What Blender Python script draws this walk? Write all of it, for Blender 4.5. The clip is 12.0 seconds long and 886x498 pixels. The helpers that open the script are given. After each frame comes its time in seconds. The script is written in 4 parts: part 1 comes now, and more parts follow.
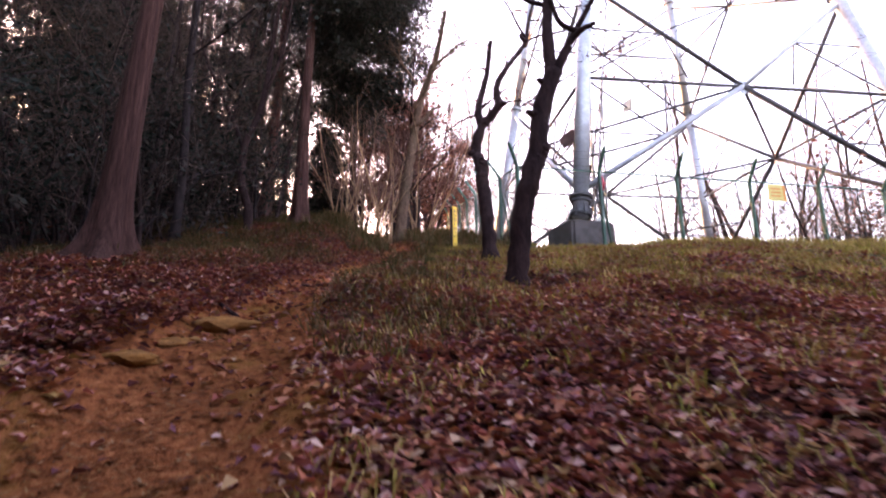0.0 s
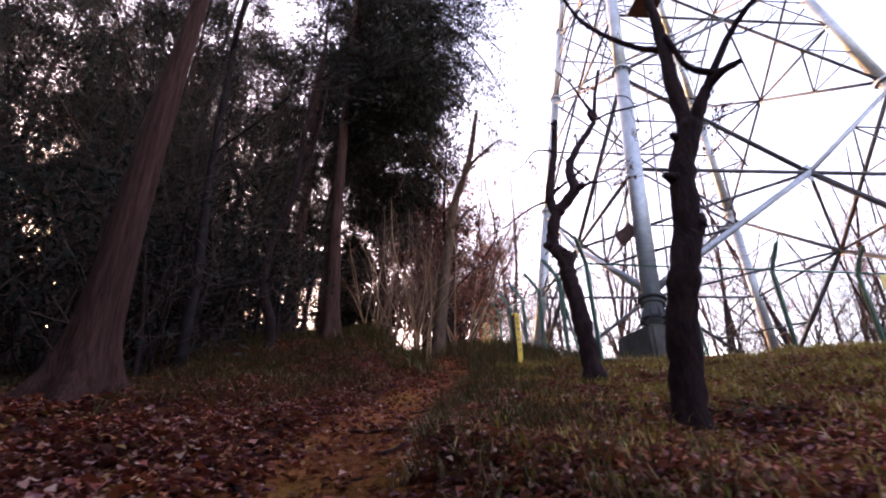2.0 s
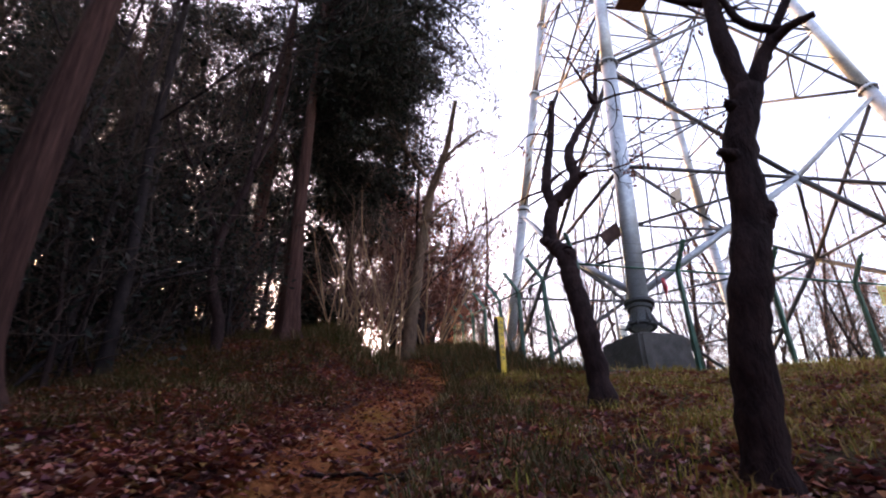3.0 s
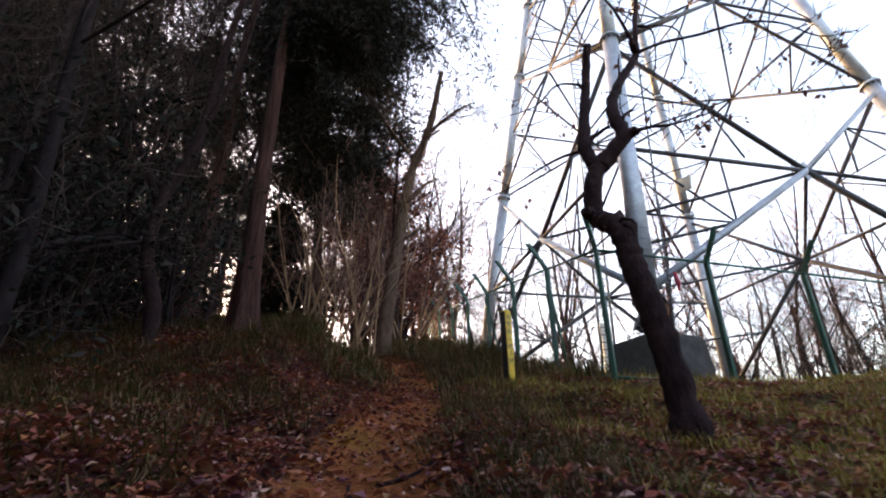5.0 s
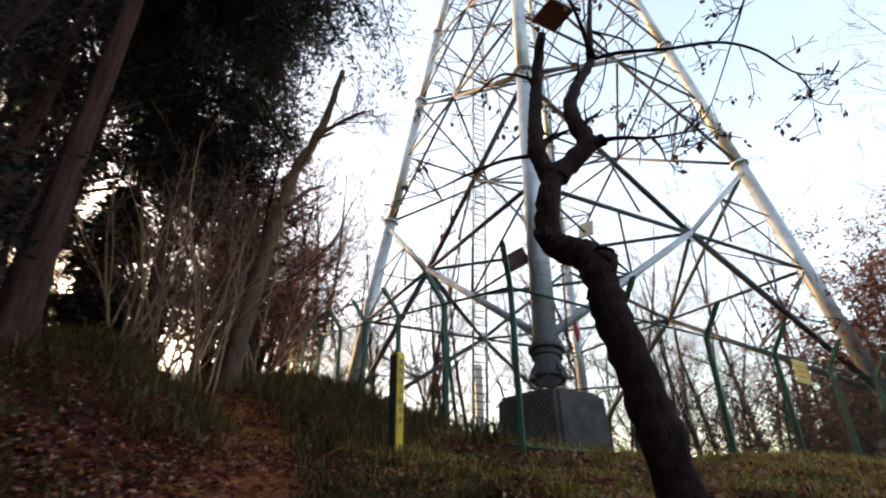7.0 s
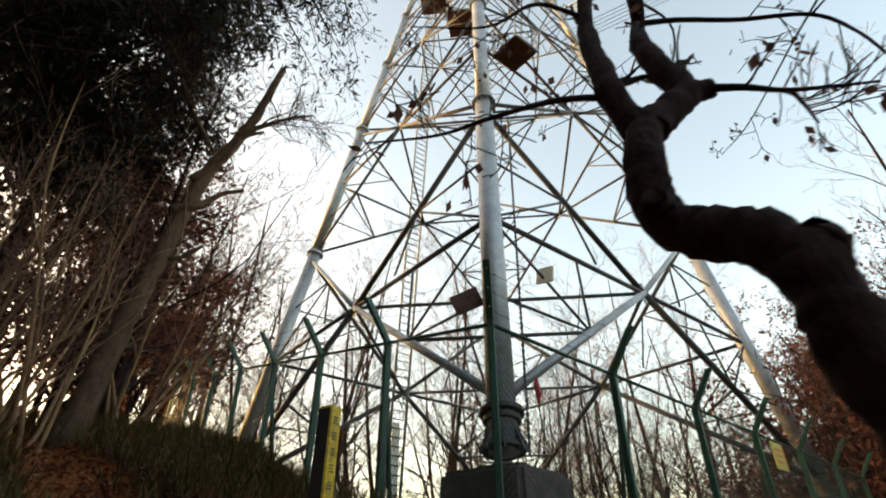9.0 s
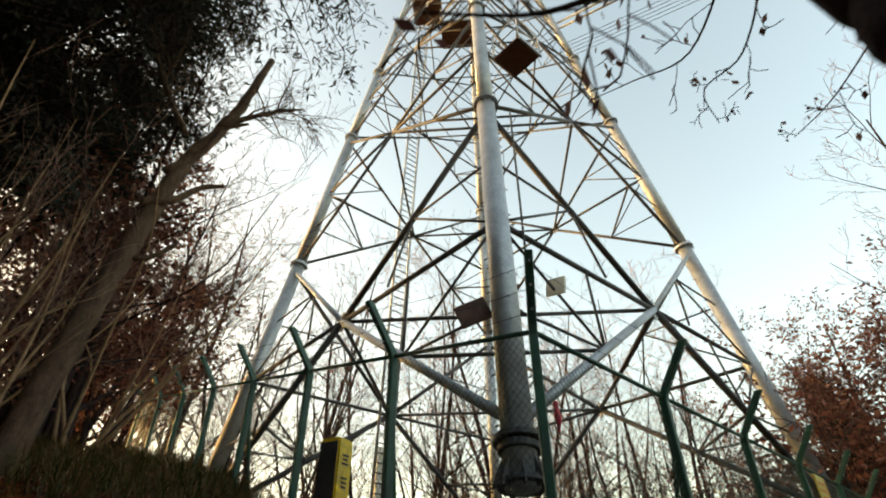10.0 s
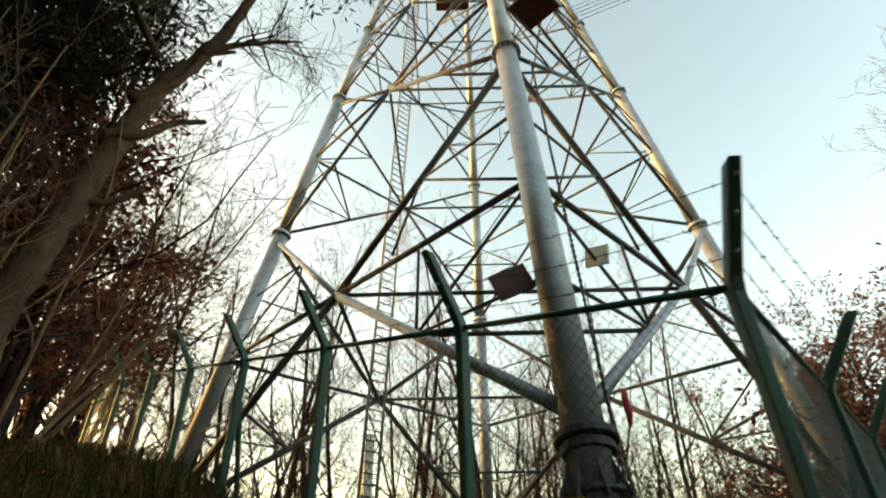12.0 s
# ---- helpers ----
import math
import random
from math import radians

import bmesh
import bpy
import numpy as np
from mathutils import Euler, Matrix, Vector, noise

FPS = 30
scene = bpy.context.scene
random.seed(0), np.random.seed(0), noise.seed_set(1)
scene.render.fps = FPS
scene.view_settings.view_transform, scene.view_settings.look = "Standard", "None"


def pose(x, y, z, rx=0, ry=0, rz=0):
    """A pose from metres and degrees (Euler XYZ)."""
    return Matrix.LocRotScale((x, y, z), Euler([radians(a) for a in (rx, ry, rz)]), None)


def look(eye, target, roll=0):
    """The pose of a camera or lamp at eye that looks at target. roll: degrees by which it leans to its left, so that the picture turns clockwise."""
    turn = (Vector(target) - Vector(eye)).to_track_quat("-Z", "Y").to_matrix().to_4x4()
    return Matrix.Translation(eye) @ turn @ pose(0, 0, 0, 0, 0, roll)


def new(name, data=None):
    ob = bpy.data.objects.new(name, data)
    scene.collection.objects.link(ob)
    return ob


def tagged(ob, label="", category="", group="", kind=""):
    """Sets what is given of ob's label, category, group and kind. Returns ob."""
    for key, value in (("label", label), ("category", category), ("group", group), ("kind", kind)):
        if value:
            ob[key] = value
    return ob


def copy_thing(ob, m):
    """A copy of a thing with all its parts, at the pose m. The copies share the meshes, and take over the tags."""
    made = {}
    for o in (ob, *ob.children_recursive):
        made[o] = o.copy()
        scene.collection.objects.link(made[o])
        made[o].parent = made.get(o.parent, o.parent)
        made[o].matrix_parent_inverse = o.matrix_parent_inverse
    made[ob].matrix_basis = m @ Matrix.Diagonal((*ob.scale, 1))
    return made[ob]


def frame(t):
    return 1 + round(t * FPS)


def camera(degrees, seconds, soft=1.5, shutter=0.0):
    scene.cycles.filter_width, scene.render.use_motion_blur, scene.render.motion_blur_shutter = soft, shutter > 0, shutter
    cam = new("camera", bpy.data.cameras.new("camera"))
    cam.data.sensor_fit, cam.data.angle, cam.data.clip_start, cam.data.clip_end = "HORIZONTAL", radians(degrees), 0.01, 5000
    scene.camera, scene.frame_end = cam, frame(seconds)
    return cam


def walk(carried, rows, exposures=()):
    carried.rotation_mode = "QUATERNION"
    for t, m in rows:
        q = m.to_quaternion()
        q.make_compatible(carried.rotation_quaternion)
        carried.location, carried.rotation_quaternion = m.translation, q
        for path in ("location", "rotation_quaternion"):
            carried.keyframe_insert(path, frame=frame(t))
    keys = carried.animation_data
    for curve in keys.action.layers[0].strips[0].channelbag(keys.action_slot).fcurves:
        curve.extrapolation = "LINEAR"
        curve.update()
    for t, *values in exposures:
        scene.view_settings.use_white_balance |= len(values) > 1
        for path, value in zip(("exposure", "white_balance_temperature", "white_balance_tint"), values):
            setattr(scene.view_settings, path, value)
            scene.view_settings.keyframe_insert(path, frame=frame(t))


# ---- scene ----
cam = camera(79.92, 12.0, 2.0, 0.5)
ROWS = [
    (0.0, 0.000, 0.000, 1.400, 103.29, 0.57, 0.00),
    (0.5, -0.258, 0.486, 1.592, 107.23, 0.87, 0.45),
    (1.0, -0.508, 0.942, 1.779, 112.73, 1.05, 1.80),
    (1.5, -0.729, 1.368, 1.928, 114.62, 1.38, 2.31),
    (2.0, -0.868, 1.936, 2.005, 115.20, 1.77, 2.10),
    (2.5, -0.984, 2.469, 2.237, 115.10, 1.55, 0.80),
    (3.0, -1.065, 3.027, 2.445, 114.84, 1.58, -1.91),
    (5.0, -1.471, 4.723, 2.950, 114.03, 1.31, -6.31),
    (5.5, -1.597, 5.176, 3.084, 113.99, 1.31, -7.27),
    (6.0, -1.630, 5.589, 3.284, 114.72, 1.13, -10.10),
    (6.5, -1.516, 5.969, 3.470, 115.59, 0.96, -17.08),
    (7.0, -1.390, 6.370, 3.599, 116.82, 0.80, -21.48),
    (7.5, -1.279, 6.786, 3.717, 117.28, 0.44, -26.10),
    (9.5, -0.942, 8.849, 4.336, 123.87, 0.18, -32.90),
    (10.0, -0.811, 9.386, 4.510, 124.58, 0.28, -34.07),
    (10.5, -0.695, 9.891, 4.637, 124.86, 0.43, -34.90),
    (11.0, -0.652, 10.324, 4.745, 125.55, 0.05, -36.13),
    (11.5, -0.603, 10.712, 4.831, 124.74, 0.35, -37.16),
    (12.0, -0.662, 11.145, 5.081, 122.76, 0.81, -37.36),
]
walk(cam, [(t, pose(x, y, z, rx, ry, rz)) for t, x, y, z, rx, ry, rz in ROWS],
     [(0.0, 4.5, 7200, 44), (1.2, 3.95, 7000, 42), (2.5, 3.6, 6900, 38), (6.0, 3.36, 7000, 20), (9.5, 2.8, 8800, 9), (12.0, 2.8, 9100, 2)])

# ---- world, sun, exposure ----
world = bpy.data.worlds.new("sky")
scene.world = world
world.use_nodes = True
wn = world.node_tree.nodes
sky = wn.new("ShaderNodeTexSky")
sky.sky_type = "NISHITA"
sky.sun_disc = False
sky.sun_elevation = radians(6)
sky.sun_rotation = radians(322)
sky.air_density, sky.dust_density, sky.ozone_density = 0.8, 2.5, 0.5
wn["Background"].inputs[1].default_value = 0.15
world.node_tree.links.new(sky.outputs[0], wn["Background"].inputs[0])
sun = new("sun", bpy.data.lights.new("sun", "SUN"))
sun.data.energy, sun.data.angle, sun.data.color = 0.06, radians(8), (1.0, 0.62, 0.45)
sun.matrix_world = look((-12.3, 15.8, 2.1), (0, 0, 0))


# ---- materials ----
def ramp(nt, fac, stops):
    r = nt.nodes.new("ShaderNodeValToRGB")
    e = r.color_ramp.elements
    while len(e) < len(stops):
        e.new(0.5)
    for k, (p, c) in enumerate(stops):
        e[k].position, e[k].color = p, (*c, 1)
    nt.links.new(fac, r.inputs[0])
    return r.outputs[0]


def noise_node(nt, vec, scale, detail=4, rough=0.6, stretch=None):
    if stretch:
        m = nt.nodes.new("ShaderNodeMapping")
        m.inputs["Scale"].default_value = stretch
        nt.links.new(vec, m.inputs[0])
        vec = m.outputs[0]
    n = nt.nodes.new("ShaderNodeTexNoise")
    n.inputs["Scale"].default_value, n.inputs["Detail"].default_value, n.inputs["Roughness"].default_value = scale, detail, rough
    nt.links.new(vec, n.inputs["Vector"])
    return n.outputs["Fac"]


def mix(nt, fac, a, b, kind="MIX"):
    m = nt.nodes.new("ShaderNodeMix")
    m.data_type, m.blend_type = "RGBA", kind
    for sock, v in ((m.inputs[0], fac), (m.inputs[6], a), (m.inputs[7], b)):
        if isinstance(v, (int, float)):
            sock.default_value = v
        elif isinstance(v, tuple):
            sock.default_value = (*v, 1)
        else:
            nt.links.new(v, sock)
    return m.outputs[2]


def math_node(nt, op, a, b=0.0):
    m = nt.nodes.new("ShaderNodeMath")
    m.operation = op
    for sock, v in ((m.inputs[0], a), (m.inputs[1], b)):
        if isinstance(v, (int, float)):
            sock.default_value = v
        else:
            nt.links.new(v, sock)
    return m.outputs[0]


def material(name, stops, scale=8, stretch=None, rough=0.8, metal=0.0, bump=0.3, fine=60, vary="", spread=0.25, dist=0.01, through_light=0.0, dirt=None, gloss=0.5):
    """A surface whose colour runs over stops by noise, with fine grain, relief and a shade of its own per object or piece."""
    m = bpy.data.materials.new(name)
    m.use_nodes = True
    nt = m.node_tree
    b = nt.nodes["Principled BSDF"]
    tc = nt.nodes.new("ShaderNodeTexCoord").outputs["Object"]
    n1 = noise_node(nt, tc, scale, 5, 0.65, stretch)
    n2 = noise_node(nt, tc, fine, 3, 0.6, stretch)
    col = ramp(nt, n1, stops)
    grain = ramp(nt, n2, [(0.3, (0.72, 0.72, 0.72)), (0.7, (1.15, 1.15, 1.15))])
    col = mix(nt, 1.0, col, grain, "MULTIPLY")
    if dirt:
        big = noise_node(nt, tc, dirt[0], 4, 0.7)
        col = mix(nt, ramp(nt, big, [(0.48, (0, 0, 0)), (0.68, (1, 1, 1))]), col, dirt[1])
    if vary:
        if vary == "object":
            rnd = nt.nodes.new("ShaderNodeObjectInfo").outputs["Random"]
        else:
            rnd = nt.nodes.new("ShaderNodeNewGeometry").outputs["Random Per Island"]
        v = ramp(nt, rnd, [(0.0, (1 - spread,) * 3), (1.0, (1 + spread,) * 3)])
        col = mix(nt, 1.0, col, v, "MULTIPLY")
    nt.links.new(col, b.inputs["Base Color"])
    b.inputs["Roughness"].default_value, b.inputs["Metallic"].default_value = rough, metal
    b.inputs["Specular IOR Level"].default_value = gloss if rough < 0.9 else 0.1
    if bump:
        bp = nt.nodes.new("ShaderNodeBump")
        bp.inputs["Strength"].default_value, bp.inputs["Distance"].default_value = bump, dist
        h = math_node(nt, "ADD", n1, math_node(nt, "MULTIPLY", n2, 0.5))
        nt.links.new(h, bp.inputs["Height"])
        nt.links.new(bp.outputs[0], b.inputs["Normal"])
    if through_light:
        t = nt.nodes.new("ShaderNodeBsdfTranslucent")
        nt.links.new(col, t.inputs[0])
        s = nt.nodes.new("ShaderNodeMixShader")
        s.inputs[0].default_value = through_light
        nt.links.new(b.outputs[0], s.inputs[1])
        nt.links.new(t.outputs[0], s.inputs[2])
        nt.links.new(s.outputs[0], nt.nodes["Material Output"].inputs[0])
    return m


def leafy(name, cols, rough=0.6, light=0.25):
    """Leaves or blades: each one takes its own colour from the list."""
    m = bpy.data.materials.new(name)
    m.use_nodes = True
    nt = m.node_tree
    b = nt.nodes["Principled BSDF"]
    geo = nt.nodes.new("ShaderNodeNewGeometry")
    k = len(cols)
    c = ramp(nt, geo.outputs["Random Per Island"], [((i + 0.5) / k, q) for i, q in enumerate(cols)])
    tc = nt.nodes.new("ShaderNodeTexCoord").outputs["Object"]
    g = ramp(nt, noise_node(nt, tc, 0.9, 3), [(0.3, (0.65, 0.65, 0.65)), (0.7, (1.2, 1.2, 1.2))])
    c = mix(nt, 1.0, c, g, "MULTIPLY")
    nt.links.new(c, b.inputs["Base Color"])
    b.inputs["Roughness"].default_value = rough
    b.inputs["Specular IOR Level"].default_value = 0.12
    t = nt.nodes.new("ShaderNodeBsdfTranslucent")
    nt.links.new(c, t.inputs[0])
    s = nt.nodes.new("ShaderNodeMixShader")
    s.inputs[0].default_value = light
    nt.links.new(b.outputs[0], s.inputs[1])
    nt.links.new(t.outputs[0], s.inputs[2])
    nt.links.new(s.outputs[0], nt.nodes["Material Output"].inputs[0])
    return m


BARK = material("dark_bark", [(0.3, (0.014, 0.007, 0.007)), (0.7, (0.052, 0.028, 0.025))], 7, (1, 1, 0.35), 0.9, bump=0.9, fine=45, dist=0.03)
BARK_CEDAR = material("cedar_bark", [(0.3, (0.028, 0.012, 0.01)), (0.7, (0.105, 0.047, 0.036))], 22, (1, 1, 0.06), 0.9, bump=0.9, fine=90, dist=0.03)
BARK_PALE = material("pale_bark", [(0.3, (0.06, 0.036, 0.026)), (0.7, (0.17, 0.1, 0.068))], 8, (1, 1, 0.4), 0.9, bump=0.7, fine=60, dist=0.02, dirt=(1.5, (0.07, 0.05, 0.03)))
BARK_GREY = material("grey_bark", [(0.3, (0.02, 0.013, 0.013)), (0.7, (0.06, 0.042, 0.04))], 10, (1, 1, 0.4), 0.9, bump=0.6, vary="object", spread=0.35)
BARK_STEM = material("ochre_stem_bark", [(0.3, (0.2, 0.11, 0.065)), (0.7, (0.42, 0.25, 0.14))], 10, (1, 1, 0.4), 0.9, bump=0.5, vary="object", spread=0.3)
TWIG = material("twig_bark", [(0.3, (0.05, 0.03, 0.025)), (0.7, (0.12, 0.08, 0.062))], 12, None, 0.9, bump=0, vary="island", spread=0.35)
TWIG_RED = material("red_brown_twigs", [(0.3, (0.13, 0.07, 0.058)), (0.7, (0.3, 0.17, 0.13))], 12, None, 0.9, bump=0, vary="island", spread=0.35)
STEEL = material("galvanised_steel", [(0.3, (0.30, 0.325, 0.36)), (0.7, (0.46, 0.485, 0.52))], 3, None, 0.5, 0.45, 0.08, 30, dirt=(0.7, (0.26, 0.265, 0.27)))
# Darker steel of braces and fittings; also carries shade on unlit diagonals and base flanges.
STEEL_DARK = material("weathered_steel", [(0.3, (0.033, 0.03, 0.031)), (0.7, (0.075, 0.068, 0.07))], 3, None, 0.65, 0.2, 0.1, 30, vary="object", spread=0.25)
RUST = material("dark_brown_steel", [(0.3, (0.07, 0.035, 0.03)), (0.7, (0.15, 0.075, 0.06))], 5, None, 0.8, 0.2, 0.2)
GREEN = material("green_paint", [(0.3, (0.009, 0.062, 0.036)), (0.7, (0.02, 0.115, 0.068))], 6, None, 0.5, 0, 0.15, 50, dirt=(3.0, (0.03, 0.06, 0.045)))
WIRE = material("green_wire", [(0.3, (0.04, 0.065, 0.05)), (0.7, (0.08, 0.11, 0.09))], 6, None, 0.5, 0.3, 0)
YELLOW = material("yellow_plastic", [(0.3, (0.78, 0.47, 0.015)), (0.7, (0.9, 0.6, 0.03))], 5, None, 0.45, 0, 0.1, 40, dirt=(6.0, (0.42, 0.25, 0.03)))
SIGN = material("yellow_sign", [(0.3, (0.72, 0.55, 0.13)), (0.7, (0.82, 0.66, 0.2))], 4, None, 0.5, 0, 0.05)
SIGN_EDGE = material("orange_edge", [(0.3, (0.75, 0.25, 0.04)), (0.7, (0.85, 0.32, 0.06))], 4, None, 0.5, 0, 0.05)
# Black for the lettering, and for the shade painted on the marker post's side.
INK_AND_SHADE = material("black_ink", [(0.3, (0.02, 0.02, 0.02)), (0.7, (0.05, 0.045, 0.04))], 9, None, 0.6, 0, 0)
RED = material("red_plastic", [(0.3, (0.5, 0.02, 0.04)), (0.7, (0.65, 0.04, 0.06))], 5, None, 0.5, 0, 0)
PANEL = material("pale_sheet", [(0.3, (0.55, 0.56, 0.5)), (0.7, (0.7, 0.7, 0.62))], 3, None, 0.5, 0.1, 0)
CONCRETE = material("old_concrete", [(0.3, (0.07, 0.06, 0.055)), (0.7, (0.15, 0.13, 0.12))], 3, None, 0.9, 0, 0.5, 40, dirt=(1.2, (0.07, 0.06, 0.05)))
ROCK = material("ochre_rock", [(0.3, (0.13, 0.055, 0.02)), (0.7, (0.34, 0.14, 0.035))], 6, None, 0.9, 0, 0.7, 40, dist=0.02)
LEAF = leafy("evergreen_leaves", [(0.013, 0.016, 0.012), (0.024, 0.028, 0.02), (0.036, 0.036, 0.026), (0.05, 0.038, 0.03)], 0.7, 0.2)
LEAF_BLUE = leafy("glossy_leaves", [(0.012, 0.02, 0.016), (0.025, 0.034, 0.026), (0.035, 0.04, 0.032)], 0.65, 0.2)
LEAF_BROWN = leafy("withered_leaves", [(0.09, 0.035, 0.028), (0.16, 0.06, 0.045), (0.22, 0.10, 0.07)], 0.8, 0.3)
NEEDLE = leafy("fallen_needles", [(0.16, 0.055, 0.02), (0.28, 0.11, 0.035), (0.36, 0.17, 0.05), (0.42, 0.24, 0.12), (0.12, 0.045, 0.02)], 0.8, 0.1)
LITTER = leafy("fallen_leaves", [(0.179, 0.05, 0.034), (0.381, 0.112, 0.056), (0.515, 0.19, 0.078), (0.291, 0.067, 0.056), (0.336, 0.179, 0.045), (0.616, 0.37, 0.302), (0.403, 0.101, 0.067), (0.112, 0.039, 0.039), (0.19, 0.056, 0.067), (0.302, 0.123, 0.134), (0.47, 0.179, 0.101)], 0.7, 0.15)
GRASS = leafy("dry_green_grass", [(0.17, 0.17, 0.025), (0.33, 0.28, 0.04), (0.46, 0.34, 0.07), (0.3, 0.16, 0.06), (0.25, 0.2, 0.035), (0.4, 0.2, 0.09), (0.55, 0.38, 0.13)], 0.6, 0.3)
SEDGE = leafy("dark_sedge", [(0.05, 0.055, 0.015), (0.1, 0.095, 0.026), (0.15, 0.09, 0.04), (0.25, 0.14, 0.07)], 0.6, 0.3)


# ---- ground ----
def smooth(a, b, x):
    t = np.clip((np.asarray(x, float) - a) / (b - a), 0, 1)
    return t * t * (3 - 2 * t)


LY, LZ = (-300, -60, -10, -3, 0, 3, 6, 9, 12, 14, 18, 24, 40, 80, 400), (-70, -16, -3.2, -0.9, 0.12, 1.4, 2.45, 3.3, 4.15, 4.75, 6.1, 7.2, 7.6, 3, -60)
RY, RZ = (-300, -60, -10, -3, 0, 3, 6, 9, 11, 12, 14, 24, 34, 60, 400), (-70, -16, -3.2, -1.0, 0.05, 1.28, 2.42, 3.5, 4.05, 4.2, 4.3, 4.4, 3.5, -4, -75)
PY, PX = (-12, 0, 3, 5.4, 9.5, 12, 13.7, 17, 25), (-0.4, -1.0, -1.5, -1.75, -1.5, -1.05, -0.8, -1.7, -4.5)


def path_x(y):
    return sum(np.interp(np.asarray(y, float) + d, PY, PX) for d in (-1, 0, 1)) / 3


def height(x, y):
    """The ground's height at x, y."""
    x, y = np.asarray(x, float), np.asarray(y, float)
    left = sum(np.interp(y + d, LY, LZ) for d in (-0.8, -0.3, 0.3, 0.8)) / 4
    right = sum(np.interp(y + d, RY, RZ) for d in (-0.8, -0.3, 0.3, 0.8)) / 4
    z = left + (right - left) * smooth(0.3, 5.0, x)
    z = z - 0.08 * np.maximum(x - 14, 0) - 0.02 * np.maximum(-x - 20, 0)
    off = x - path_x(y)
    bank = smooth(-0.9, -2.0, off) * smooth(4.5, 7.5, y) * smooth(30, 20, y)
    z = z + bank * (0.16 + 0.55 * smooth(10, 13.5, y))
    z = z - 0.24 * np.exp(-(off / 0.62) ** 4) * smooth(26, 18, y)
    z = z + 0.07 * np.sin(1.7 * x + 0.6 * y) * np.sin(1.3 * y + 0.4 * x) * smooth(30, 20, np.abs(x)) + 0.025 * np.sin(5.1 * x + 1.3 * y) * np.sin(4.3 * y - 2 * x)
    return z


def axis(near, far, step):
    """Grid lines: even near the walk, ever wider outwards."""
    a = list(np.arange(near[0], near[1] + 1e-6, step))
    d, p = step, a[-1]
    while p < far[1]:
        d *= 1.22
        p += d
        a.append(p)
    d, p = step, a[0]
    while p > far[0]:
        d *= 1.22
        p -= d
        a.insert(0, p)
    return np.array(a)


def mesh_object(name, verts, faces, mat, smooth_faces=True):
    me = bpy.data.meshes.new(name)
    me.from_pydata([tuple(v) for v in np.asarray(verts, float).tolist()], [], faces if isinstance(faces, list) else faces.tolist())
    me.materials.append(mat)
    if smooth_faces:
        me.polygons.foreach_set("use_smooth", [True] * len(me.polygons))
    me.update()
    return new(name, me)


def ground_material():
    m = bpy.data.materials.new("forest_ground")
    m.use_nodes = True
    nt = m.node_tree
    b = nt.nodes["Principled BSDF"]
    tc = nt.nodes.new("ShaderNodeTexCoord").outputs["Object"]
    n = noise_node(nt, tc, 1.3, 6, 0.7)
    n2 = noise_node(nt, tc, 18, 5, 0.7)
    n3 = noise_node(nt, tc, 90, 3, 0.7)
    dirt = ramp(nt, n2, [(0.34, (0.13, 0.036, 0.012)), (0.52, (0.42, 0.125, 0.042)), (0.68, (0.56, 0.2, 0.08))])
    dirt = mix(nt, ramp(nt, n, [(0.5, (0, 0, 0)), (0.62, (1, 1, 1))]), dirt, (0.36, 0.15, 0.035))
    humus = ramp(nt, n2, [(0.3, (0.03, 0.011, 0.01)), (0.6, (0.1, 0.036, 0.028)), (0.8, (0.19, 0.075, 0.05))])
    field = ramp(nt, n2, [(0.3, (0.06, 0.045, 0.02)), (0.6, (0.13, 0.10, 0.035)), (0.8, (0.2, 0.14, 0.06))])
    at = nt.nodes.new("ShaderNodeAttribute")
    at.attribute_name = "cover"
    sep = nt.nodes.new("ShaderNodeSeparateColor")
    nt.links.new(at.outputs["Color"], sep.inputs[0])
    rag = math_node(nt, "MULTIPLY", math_node(nt, "SUBTRACT", noise_node(nt, tc, 5, 5, 0.7), 0.5), 1.1)
    pf = ramp(nt, math_node(nt, "ADD", sep.outputs[0], rag), [(0.35, (0, 0, 0)), (0.65, (1, 1, 1))])
    ff = ramp(nt, math_node(nt, "ADD", sep.outputs[1], rag), [(0.35, (0, 0, 0)), (0.65, (1, 1, 1))])
    c = mix(nt, ff, humus, field)
    c = mix(nt, pf, c, dirt)
    c = mix(nt, 1.0, c, ramp(nt, n3, [(0.3, (0.7, 0.7, 0.7)), (0.7, (1.2, 1.2, 1.2))]), "MULTIPLY")
    nt.links.new(c, b.inputs["Base Color"])
    b.inputs["Roughness"].default_value = 0.95
    b.inputs["Specular IOR Level"].default_value = 0.1
    bp = nt.nodes.new("ShaderNodeBump")
    bp.inputs["Strength"].default_value, bp.inputs["Distance"].default_value = 1.0, 0.06
    nt.links.new(math_node(nt, "ADD", n2, math_node(nt, "MULTIPLY", n3, 0.4)), bp.inputs["Height"])
    nt.links.new(bp.outputs[0], b.inputs["Normal"])
    return m


